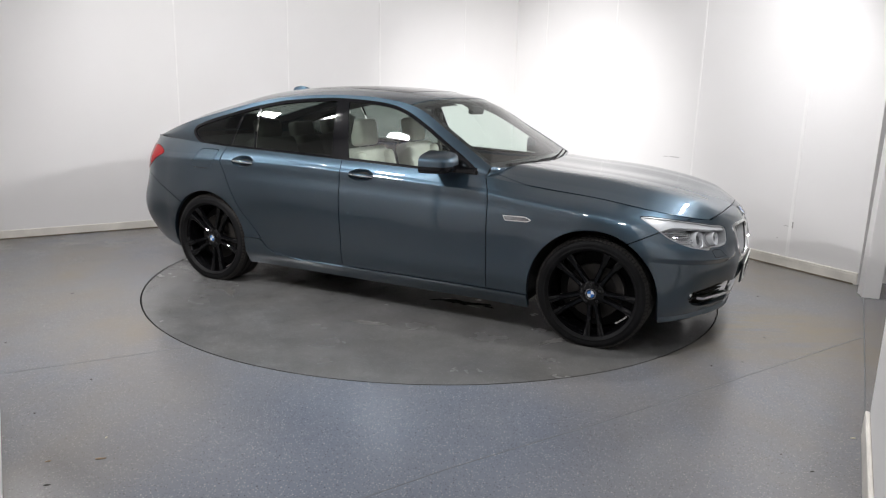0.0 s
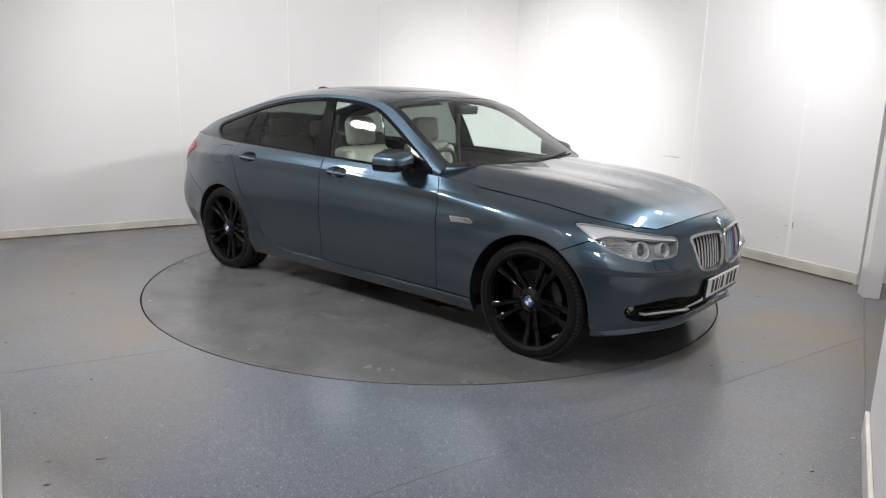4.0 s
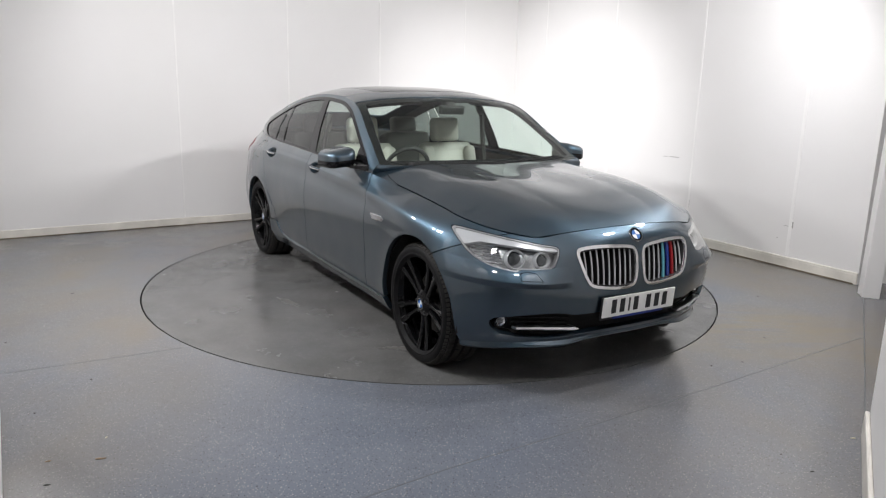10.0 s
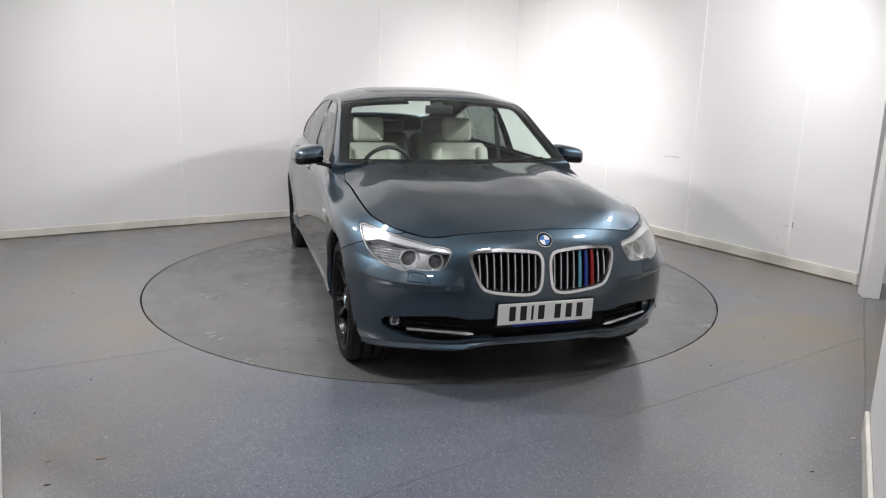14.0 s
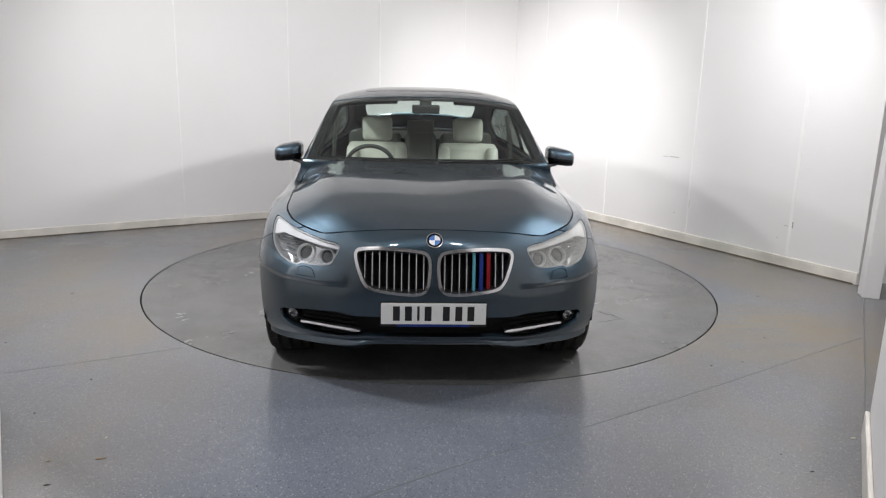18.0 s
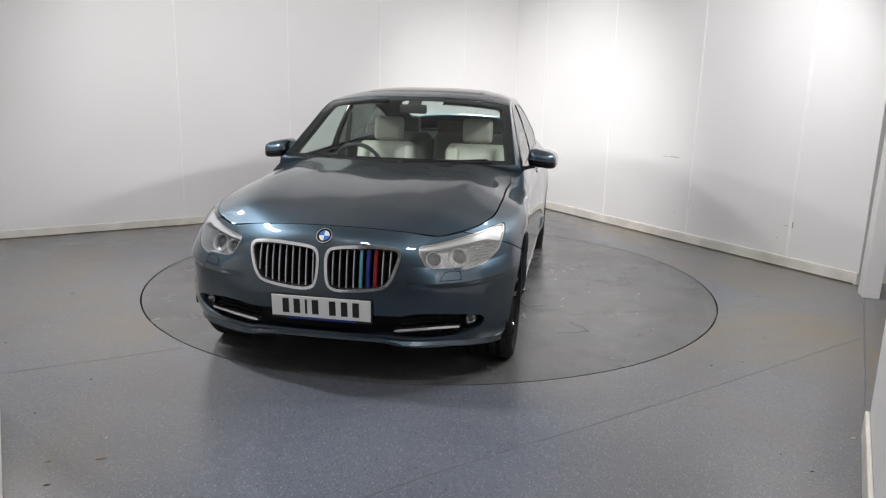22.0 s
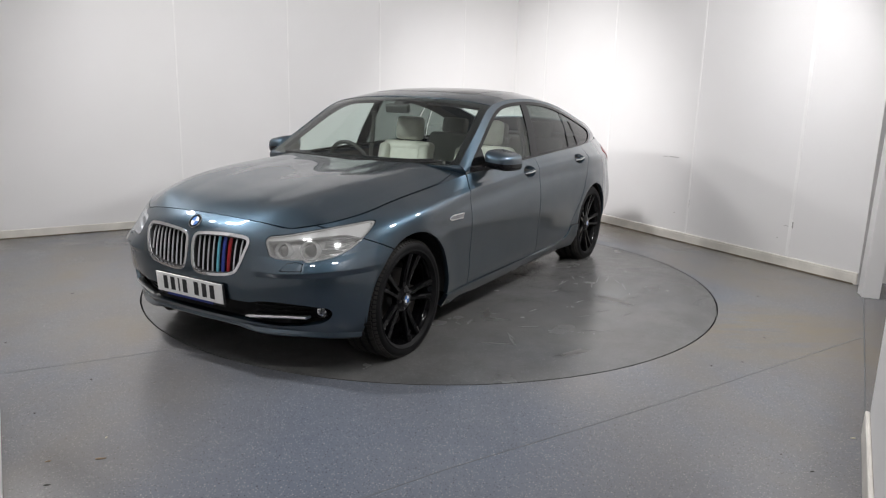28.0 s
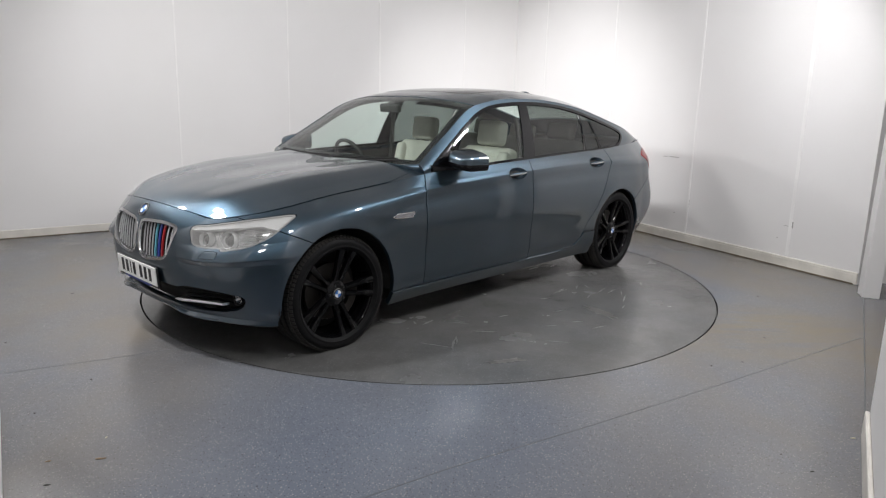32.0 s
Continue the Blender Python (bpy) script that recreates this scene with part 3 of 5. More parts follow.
def outline(pts, axes, n=8):
    """Signed distance to a closed outline in two of the axes: positive inside."""
    loop = smooth_loop(pts, n) if n > 1 else np.array(pts, float)
    nxt = np.roll(loop, -1, axis=0)

    def f(P):
        q = P[:, axes]
        d2 = np.full(len(q), 1e9)
        odd = np.zeros(len(q), bool)
        for a, b in zip(loop, nxt):
            e, w = b - a, q - a
            t = np.clip((w @ e) / max(e @ e, 1e-12), 0, 1)
            d2 = np.minimum(d2, ((w - t[:, None] * e) ** 2).sum(1))
            if a[1] != b[1]:
                hit = ((a[1] > q[:, 1]) != (b[1] > q[:, 1])) & (q[:, 0] < (b[0] - a[0]) * (q[:, 1] - a[1]) / (b[1] - a[1]) + a[0])
                odd ^= hit
        return np.where(odd, 1, -1) * np.sqrt(d2)

    return f


def inside(f, by=0.0):
    return lambda P: f(P) - by


def outside(f, by=0.0):
    return lambda P: -f(P) - by


def curve(xs, ys):
    return lambda t: np.interp(t, xs, ys)


GAP = 0.0032

# nodes of the lower body, from the nose round the flank to the tail: bottom edge to bonnet edge and waist
ROWS = [
    # bottom edge
    [(2.245, 0, 0.25), (2.24, 0.20, 0.25), (2.218, 0.42, 0.240), (2.138, 0.60, 0.226), (2.015, 0.78, 0.212), (1.87, 0.875, 0.205), (1.535, 0.895, 0.20), (1.10, 0.872, 0.185), (0.80, 0.858, 0.185),
     (0.25, 0.856, 0.185), (-0.30, 0.856, 0.185), (-0.90, 0.862, 0.19), (-1.535, 0.90, 0.20), (-1.97, 0.85, 0.22), (-2.30, 0.72, 0.28), (-2.40, 0.40, 0.30), (-2.42, 0, 0.30)],
    # lower crease
    [(2.275, 0, 0.302), (2.272, 0.20, 0.302), (2.252, 0.42, 0.30), (2.175, 0.60, 0.298), (2.06, 0.795, 0.295), (1.905, 0.905, 0.285), (1.535, 0.928, 0.28), (1.10, 0.922, 0.272), (0.80, 0.912, 0.270),
     (0.25, 0.910, 0.272), (-0.30, 0.910, 0.274), (-0.90, 0.914, 0.28), (-1.535, 0.935, 0.30), (-1.97, 0.895, 0.33), (-2.34, 0.77, 0.38), (-2.46, 0.42, 0.40), (-2.49, 0, 0.40)],
    # bumper face
    [(2.322, 0, 0.47), (2.318, 0.20, 0.47), (2.292, 0.42, 0.48), (2.225, 0.60, 0.485), (2.11, 0.79, 0.49), (1.93, 0.912, 0.50), (1.535, 0.943, 0.50), (1.10, 0.938, 0.50), (0.80, 0.934, 0.50),
     (0.25, 0.933, 0.50), (-0.30, 0.933, 0.50), (-0.90, 0.935, 0.50), (-1.535, 0.945, 0.50), (-1.99, 0.915, 0.53), (-2.38, 0.80, 0.55), (-2.52, 0.42, 0.56), (-2.56, 0, 0.56)],
    # below the lamps
    [(2.315, 0, 0.64), (2.312, 0.20, 0.64), (2.282, 0.42, 0.635), (2.212, 0.60, 0.63), (2.095, 0.775, 0.64), (1.92, 0.898, 0.655), (1.535, 0.948, 0.69), (1.10, 0.944, 0.71), (0.80, 0.940, 0.72),
     (0.25, 0.938, 0.73), (-0.30, 0.938, 0.74), (-0.90, 0.941, 0.745), (-1.535, 0.948, 0.75), (-1.99, 0.905, 0.75), (-2.35, 0.775, 0.77), (-2.48, 0.42, 0.78), (-2.52, 0, 0.78)],
    # shoulder line
    [(2.278, 0, 0.785), (2.275, 0.20, 0.775), (2.240, 0.42, 0.745), (2.17, 0.585, 0.735), (2.04, 0.745, 0.752), (1.88, 0.848, 0.780), (1.535, 0.925, 0.835), (1.10, 0.920, 0.872), (0.80, 0.911, 0.893),
     (0.25, 0.906, 0.922), (-0.30, 0.905, 0.948), (-0.90, 0.905, 0.962), (-1.535, 0.912, 0.962), (-2.0, 0.86, 0.945), (-2.33, 0.75, 0.945), (-2.45, 0.42, 0.95), (-2.48, 0, 0.95)],
    # bonnet edge and waist line
    [(2.218, 0, 0.843), (2.208, 0.20, 0.838), (2.178, 0.41, 0.822), (2.132, 0.56, 0.802), (1.985, 0.72, 0.832), (1.84, 0.785, 0.858), (1.535, 0.812, 0.905), (1.10, 0.812, 0.945), (0.80, 0.862, 0.992),
     (0.25, 0.862, 1.010), (-0.30, 0.855, 1.029), (-0.90, 0.842, 1.047), (-1.535, 0.815, 1.066), (-2.0, 0.745, 1.085), (-2.36, 0.62, 1.094), (-2.43, 0.36, 1.104), (-2.46, 0, 1.110)],
]


def shoulder(p, u, v):
    """The pressed line that runs through the door handles, and the soft hollow above the sill."""
    on = np.clip((u - 6.2) / 1.2, 0, 1) * np.clip((14.2 - u) / 0.8, 0, 1)
    p[:, 1] += on * (0.007 * np.maximum(0, 1 - np.abs(v - 4) / 0.26) - 0.004 * np.exp(-((v - 3.55) / 0.18) ** 2))
    low = np.clip((u - 6.6) / 0.6, 0, 1) * np.clip((12.4 - u) / 0.6, 0, 1)
    p[:, 1] += low * 0.006 * np.maximum(0, 1 - np.abs(v - 1) / 0.10)
    # pressed edge over the front lamps' brow and the bumper's step
    nose = np.clip((5.6 - u) / 0.8, 0, 1)
    shelf = np.where(v > 2.70, np.clip((3.30 - v) / 0.60, 0, 1), np.clip(1 - (2.70 - v) / 0.22, 0, 1))
    p[:, 0] += nose * 0.034 * shelf * np.clip((u - 2.0) / 0.8, 0, 1)
    # flat flange round the wheel openings
    for axle in (1.535, -1.535):
        r = np.hypot(p[:, 0] - axle, np.maximum(p[:, 2] - 0.335, 0))
        p[:, 1] += 0.007 * np.clip((0.54 - r) / 0.13, 0, 1) ** 2 * np.clip((p[:, 1] - 0.70) / 0.1, 0, 1)
    p[:, 0] += nose * 0.028 * np.maximum(0, 1 - np.abs(v - 0.32 + 0.17 * np.clip(u - 1.2, 0, 1)) / 0.32) * np.clip((u - 0.6) / 1.2, 0.35, 1)
    return p


BODY = Skin(ROWS, shoulder, True, True)

# bonnet: centre line outwards to its edge, nose to windscreen
BON = [
    [(2.218, 0, 0.843), (2.07, 0, 0.908), (1.90, 0, 0.948), (1.55, 0, 0.996), (1.20, 0, 1.027), (0.96, 0, 1.046)],
    [(2.208, 0.20, 0.838), (2.06, 0.27, 0.906), (1.89, 0.29, 0.950), (1.55, 0.31, 1.003), (1.19, 0.31, 1.032), (0.945, 0.31, 1.051)],
    [(2.178, 0.41, 0.822), (2.035, 0.52, 0.886), (1.88, 0.575, 0.926), (1.54, 0.61, 0.982), (1.13, 0.61, 1.014), (0.89, 0.61, 1.038)],
    [(2.132, 0.56, 0.802), (1.985, 0.72, 0.832), (1.84, 0.785, 0.858), (1.535, 0.812, 0.905), (1.10, 0.812, 0.947), (0.80, 0.862, 0.992)],
]


def pressing(p, u, v):
    """Two ridges that run up the bonnet from the grille."""
    ridge = np.maximum(0, 1 - np.sqrt((v - 1.85) ** 2 + 0.05 ** 2) / 0.75) * np.clip(u / 1.0, 0, 1) * np.clip((6.6 - u) / 1.5, 0, 1)
    p[:, 2] += 0.009 * ridge
    return p


BONNET = Skin(BON, pressing, mirror_rows=True)

# greenhouse: roof edge outwards line and centre line, windscreen foot to tail
EDGE = [(0.815, 0.818, 1.052), (0.50, 0.762, 1.240), (0.185, 0.705, 1.412), (-0.05, 0.684, 1.456), (-0.35, 0.674, 1.474), (-0.80, 0.670, 1.460), (-1.20, 0.672, 1.408), (-1.60, 0.684, 1.315), (-2.0, 0.690, 1.207), (-2.345, 0.612, 1.100)]
SPINE = [(0.945, 0, 1.030), (0.62, 0, 1.255), (0.27, 0, 1.462), (0.02, 0, 1.514), (-0.35, 0, 1.543), (-0.80, 0, 1.536), (-1.22, 0, 1.496), (-1.66, 0, 1.403), (-2.10, 0, 1.272), (-2.440, 0, 1.116)]
BULGE = [2.2, 2.3, 2.6, 3.0, 3.2, 3.2, 3.2, 3.0, 2.8, 2.4]
TOPROWS = []
for w in (0.0, 0.3, 0.6, 0.82, 1.0):
    TOPROWS.append([(s[0] + (e[0] - s[0]) * w**2, e[1] * w, s[2] + (e[2] - s[2]) * w**p) for e, s, p in zip(EDGE, SPINE, BULGE)])
TOP = Skin(TOPROWS, mirror_rows=True)
WAIST = [(0.80, 0.858, 0.990), (0.50, 0.860, 1.001), (0.20, 0.858, 1.012), (-0.05, 0.856, 1.021), (-0.35, 0.852, 1.031), (-0.80, 0.842, 1.045), (-1.20, 0.828, 1.056), (-1.60, 0.806, 1.068), (-2.0, 0.742, 1.085), (-2.36, 0.62, 1.092)]
SIDEROWS = []
for w in (0.0, 0.35, 0.7, 1.0):
    SIDEROWS.append([(a[0] + (b[0] - a[0]) * w, a[1] + (b[1] - a[1]) * w + 0.016 * math.sin(math.pi * w), a[2] + (b[2] - a[2]) * w) for a, b in zip(WAIST, EDGE)])
SIDE = Skin(SIDEROWS)

# shut lines and openings, in the flank (x, z), the nose (y, z) and the plan (x, y)
AXF, AXR, WZ, HUBZ = 1.535, -1.535, 0.335, 0.333
door_front_x = curve([0.27, 0.85, 0.905, 1.0], [0.852, 0.842, 0.832, 0.795])
door_gap_x = curve([0.27, 0.97, 1.04], [-0.274, -0.300, -0.316])
door_rear_x = curve([0.279, 0.285, 0.301, 0.34, 0.388, 0.43, 0.596, 0.76, 0.894, 0.955, 1.08], [-0.70, -0.78, -0.905, -0.965, -1.002, -1.030, -1.186, -1.29, -1.362, -1.40, -1.408])


def sill_z(x):
    return 0.277 + 0.0 * x


def arch(cx, r):
    return lambda P: np.hypot(P[:, 0] - cx, np.maximum(P[:, 2] - WZ, 0)) - r


ARCH_F, ARCH_R = arch(AXF, 0.400), arch(AXR, 0.382)
LAMP = [(0.473, 0.757), (0.56, 0.775), (0.68, 0.800), (0.79, 0.824), (0.840, 0.832), (0.858, 0.812), (0.858, 0.765), (0.842, 0.715), (0.795, 0.672), (0.735, 0.654), (0.692, 0.647), (0.672, 0.657), (0.60, 0.656), (0.525, 0.664), (0.50, 0.69)]
lamp_o = outline(LAMP, [1, 2], 4)
KID = [(0.018, 0.66), (0.026, 0.725), (0.070, 0.750), (0.22, 0.761), (0.345, 0.755), (0.386, 0.738), (0.385, 0.690), (0.350, 0.595), (0.300, 0.557), (0.16, 0.537), (0.070, 0.538), (0.030, 0.570)]
kid_o = outline(KID, [1, 2], 5)
MOUTH = [(-0.2, 0.301), (0.30, 0.301), (0.345, 0.300), (0.39, 0.294), (0.45, 0.286), (0.54, 0.282), (0.66, 0.292), (0.74, 0.312), (0.780, 0.337), (0.797, 0.368), (0.795, 0.392), (0.775, 0.404), (0.70, 0.414), (0.58, 0.426), (0.50, 0.430), (0.45, 0.426), (0.41, 0.416), (-0.2, 0.416)]
mouth_o = outline(MOUTH, [1, 2], 1)
fuel_o = outline([(-1.46, 1.02), (-1.472, 0.96), (-1.49, 0.905), (-1.51, 0.893), (-1.60, 0.892), (-1.68, 0.896), (-1.697, 0.912), (-1.688, 0.96), (-1.668, 1.015), (-1.65, 1.031), (-1.56, 1.036), (-1.475, 1.034)], [0, 2], 3)
TAIL = [(-2.105, 0.975), (-2.20, 1.020), (-2.34, 1.03), (-2.6, 1.03), (-2.6, 0.84), (-2.36, 0.822), (-2.29, 0.85), (-2.18, 0.925)]
tail_o = outline(TAIL, [0, 2], 4)
GLASSLINE = [(0.72, 1.012), (0.45, 1.186), (0.25, 1.305), (0.10, 1.374), (-0.08, 1.412), (-0.36, 1.430), (-0.60, 1.428), (-0.90, 1.405), (-1.161, 1.362), (-1.327, 1.324), (-1.60, 1.252), (-1.74, 1.208), (-1.795, 1.182), (-1.795, 1.150), (-1.74, 1.105),
             (-1.66, 1.082), (-1.55, 1.074), (-1.40, 1.070), (-1.10, 1.064), (-0.46, 1.048), (0.20, 1.026), (0.55, 1.012)]
glass_o = outline(GLASSLINE, [0, 2], 4)


def bumper_line(P):
    """Positive below the shut line between wing and bumper."""
    return np.maximum(np.minimum(0.690 + (P[:, 0] - 1.77) * 0.46 - P[:, 2], P[:, 0] - 1.535), 0.58 - P[:, 1])


def rear_bumper_line(P):
    return np.minimum(0.655 + (-1.93 - P[:, 0]) * 0.42 - P[:, 2], -1.60 - P[:, 0])


car = new("car")
tagged(car, "blue-grey metallic five-door hatchback car with black alloy wheels", "car")

BON_SIDE = lambda P: 0.812 - 0.35 * np.maximum(0, 1.12 - P[:, 0]) ** 2 - P[:, 1]
sheet("bonnet", BONNET, (0.035, 5), (-2.955, 2.955), [lambda P: BON_SIDE(P) - 0.002, lambda P: P[:, 0] - 0.955 + 0.205 * P[:, 1] ** 2], PAINT, car, 1, 0.02, out=-1, step=9)
scuttle = sheet("scuttle", BONNET, (3.6, 5), (-3, 3), [lambda P: BON_SIDE(P) - 0.09, lambda P: 1.02 - P[:, 0]], BLACKP, car, 1, 0.01, -0.022, -1, "black plastic scuttle under the windscreen")


# painted corners that close the foot of the windscreen pillars
for s in (1, -1):
    bm, rows = bmesh.new(), []
    vs = np.linspace(0, 4, 400)
    foot, rear = TOP.at(0 * vs, vs), BONNET.at(0 * vs + 5, vs * 0.75)
    for k in range(9):
        w = k / 8
        a = rear[np.abs(rear[:, 1] - (0.62 + 0.242 * w)).argmin()]
        b = foot[np.abs(foot[:, 1] - (0.62 + 0.198 * w)).argmin()]
        row = []
        for t in (0.0, 0.25, 0.5, 0.75, 1.0):
            p = a + (b - a) * t + np.array((0.012, 0.006 * w, 0.006)) * math.sin(math.pi * t)
            row.append(bm.verts.new((p[0] + 0.002, s * p[1], p[2])))
        rows.append(row)
    for a, b in zip(rows, rows[1:]):
        for j in range(4):
            bm.faces.new((a[j], a[j + 1], b[j + 1], b[j]))
    part("cowl_corner", bm, PAINT, car, smooth=True)

HANDLES = ((-0.122, 0.936), (-1.18, 0.962))
handle_o = [outline([(hx + 0.103 * math.cos(a), hz + (0.046 if math.sin(a) > 0 else 0.040) * math.sin(a)) for a in np.linspace(0, 2 * math.pi, 25)[:-1]], [0, 2], 1) for hx, hz in HANDLES]
washer_o = outline([(0.590, 0.603), (0.607, 0.638), (0.645, 0.646), (0.680, 0.640), (0.688, 0.605)], [1, 2], 1)


def not_lamp(by=0.003):
    return outside(lamp_o, by)


bumper = sheet("front_bumper", BODY, (-5.6, 5.6), (0, 5), [lambda P: bumper_line(P) - GAP, not_lamp(0.002), outside(kid_o, -0.010), outside(mouth_o), outside(washer_o, 0.0015), lambda P: ARCH_F(P)], PAINT, car, 1, 0.03, step=15)
sheet("mouth_back", BODY, (-5.2, 5.2), (0.2, 2.6), [inside(mouth_o, -0.03), lambda P: ARCH_F(P) - 0.03], LINER, bumper, 1, 0.0, -0.09, label="black plastic mesh behind the lower intake")
for s, _ in ((1, 0), (-1, 0)):
    wing = sheet("wing", BODY, (3.0, 8.6), (0, 5), [lambda P: -bumper_line(P) - GAP, not_lamp(0.002), lambda P: P[:, 0] - door_front_x(P[:, 2]) - GAP, ARCH_F, lambda P: np.where(P[:, 0] < 1.3, P[:, 2] - sill_z(P[:, 0]) - GAP, 1)], PAINT, car, s, 0.03, step=16)
    sheet("wing_top", BONNET, (3.5, 5), (1.5, 3), [lambda P: -BON_SIDE(P) - 0.002], PAINT, wing, s, 0.02, out=-1, step=9)
    front = sheet("door", BODY, (7.5, 10.6), (0.5, 5), [outside(handle_o[0]), lambda P: door_front_x(P[:, 2]) - GAP - P[:, 0], lambda P: P[:, 0] - door_gap_x(P[:, 2]) - GAP, lambda P: P[:, 2] - sill_z(P[:, 0]) - GAP], PAINT, car, s, 0.03, step=9)
    rear = sheet("door", BODY, (9.5, 12.6), (0.5, 5), [outside(handle_o[1]), lambda P: door_gap_x(P[:, 2]) - GAP - P[:, 0], lambda P: P[:, 0] - door_rear_x(P[:, 2]) - GAP, lambda P: P[:, 2] - sill_z(P[:, 0]) - GAP], PAINT, car, s, 0.03, step=9)
    sheet("sill", BODY, (6.5, 12.2), (0, 3), [lambda P: np.maximum(sill_z(P[:, 0]) - GAP - P[:, 2], np.minimum(0.390 - P[:, 2], door_rear_x(P[:, 2]) - GAP - P[:, 0])), ARCH_F, ARCH_R], PAINT, car, s, 0.03, 0.008, step=9)
    cuts = [lambda P: door_rear_x(P[:, 2]) - GAP - P[:, 0], lambda P: np.maximum(P[:, 2] - 0.394, -1.3 - P[:, 0]), ARCH_R, lambda P: -rear_bumper_line(P) - GAP, outside(tail_o, 0.001)]
    quarter = sheet("rear_quarter", BODY, (10.8, 16), (0.5, 5), cuts + ([outside(fuel_o, 0.002)] if s < 0 else []), PAINT, car, s, 0.03, step=16)
    if s < 0:
        sheet("fuel_flap", BODY, (11.5, 14), (3, 5), [inside(fuel_o, 0.002)], PAINT, quarter, s, 0.012, step=12)
    lamp = sheet("tail_lamp", BODY, (12.8, 15.4), (2.8, 5), [inside(tail_o, 0.002)], RED, car, s, 0.02, 0.004, step=10, label="red tail lamp")
    # windows
    splits = ((0.73, -0.262), (-0.405, -1.115), (-1.135, -1.372), (-1.392, -1.85))
    trim = sheet("window_trim", SIDE, (0, 9), (0, 3), [inside(glass_o, -0.020), outside(glass_o, -0.003)], BLACKG, car, s, 0.012, 0.003, label="gloss black window surround", step=11)
    for k, (owner, glass) in enumerate(((front, GLASS), (rear, PRIVACY), (rear, PRIVACY), (quarter, PRIVACY))):
        x1, x0 = splits[k]

        def fore(P, x1=x1, k=k):
            return x1 + (0, -0.14, -0.14, 0.25)[k] * (P[:, 2] - 1.05) - P[:, 0] if k else 1 + 0 * P[:, 0]

        def aft(P, x0=x0, k=k):
            return P[:, 0] - x0 - (-0.24, -0.14, 0.25, 0)[k] * (P[:, 2] - 1.05) if k < 3 else 1 + 0 * P[:, 0]

        pane = sheet("window_pane", SIDE, (0, 9), (0, 3), [inside(glass_o, 0.001), fore, aft], glass, owner, s, 0.004, -0.004, step=9, label="green-tinted window glass" if k == 0 else "dark privacy glass")
    sheet("pillar_cover", SIDE, (3, 7), (0, 3), [inside(glass_o, 0.0), lambda P: -0.262 - 0.24 * (P[:, 2] - 1.05) - 0.001 - P[:, 0], lambda P: P[:, 0] + 0.405 + 0.14 * (P[:, 2] - 1.05) - 0.001], BLACKG, car, s, 0.01, 0.002, label="gloss black centre pillar")
    for xa, k in ((-1.125, -0.14), (-1.382, 0.25)):
        sheet("window_bar", SIDE, (4, 9), (0, 3), [inside(glass_o, 0.0), lambda P: P[:, 1] + 1, lambda P, xa=xa, k=k: 0.011 - np.abs(P[:, 0] - xa - k * (P[:, 2] - 1.05))], BLACKG, car, s, 0.0, 0.003, label="gloss black window bar", step=12)
    sheet("roof_rail", SIDE, (0, 9), (0, 3), [outside(glass_o, 0.020), lambda P: P[:, 2] - 0.99], PAINT, car, s, 0.008, step=9)
    sheet("pillar_lining", SIDE, (0, 7.6), (0, 3), [outside(glass_o, 0.004)], DARKTRIM, car, s, 0.0, -0.025, label="dark pillar lining", step=7)
    sheet("door_lining", BODY, (7.6, 12.6), (0.8, 5), [lambda P: ARCH_R(P) - 0.04, lambda P: ARCH_F(P) - 0.05, lambda P: P[:, 0] + 1.30], GREYTRIM, car, s, 0.0, -0.055, label="pale grey door lining", step=5)
    # added black sheet that stands in for the shade inside the door gaps
    sheet("gap_shade", BODY, (7.2, 12.4), (0.5, 4.6), [lambda P: ARCH_F(P) - 0.03, lambda P: ARCH_R(P) - 0.03], LINER, car, s, 0.0, -0.024, label="black sheet added behind the door gaps as their shade", step=7)
    sheet("rear_lining", BODY, (11.4, 16), (2.0, 5), [lambda P: ARCH_R(P) - 0.04, lambda P: -1.30 - P[:, 0]], DARKTRIM, car, s, 0.0, -0.06, label="dark boot lining", step=5)

SHIELD = lambda P: np.minimum(np.interp(P[:, 2], [1.02, 1.06, 1.24, 1.42, 1.47], [0.820, 0.811, 0.757, 0.698, 0.670]) - P[:, 1], P[:, 0] - 0.235 + 0.095 * P[:, 1] ** 2 * 2.0)
shield = sheet("windscreen", TOP, (0, 3), (-4, 4), [SHIELD], GLASS, car, 1, 0.006, -0.003, -1, "green-tinted windscreen", step=10)
sheet("windscreen_border", TOP, (0, 3), (-4, 4), [SHIELD, lambda P: np.maximum(np.maximum(0.050 - SHIELD(P), 0.305 - 0.19 * P[:, 1] ** 2 - P[:, 0]), 0.045 - (P[:, 2] - 1.03))], BLACKG, shield, 1, 0.0, -0.006, -1, "black printed border", step=10)
for s in (1, -1):
    sheet("pillar_lining", TOP, (0, 2.6), (1, 4), [lambda P: 0.060 - SHIELD(P)], PILLARM, car, s, 0.0, -0.035, -1, "dark windscreen pillar lining", step=8)
REARGLASS = outline([(-1.35, 0), (-1.36, 0.35), (-1.40, 0.50), (-1.55, 0.545), (-1.85, 0.55), (-2.02, 0.52), (-2.06, 0.30), (-2.07, 0), (-2.06, -0.3), (-1.7, -0.3), (-1.36, -0.3)], [0, 1], 3)
SUNROOF = outline([(0.02, 0.0), (0.00, 0.30), (-0.02, 0.43), (-0.05, 0.455), (-0.40, 0.46), (-0.82, 0.455), (-0.85, 0.43), (-0.86, 0), (-0.86, -0.2), (-0.4, -0.2), (0.02, -0.2)], [0, 1], 3)
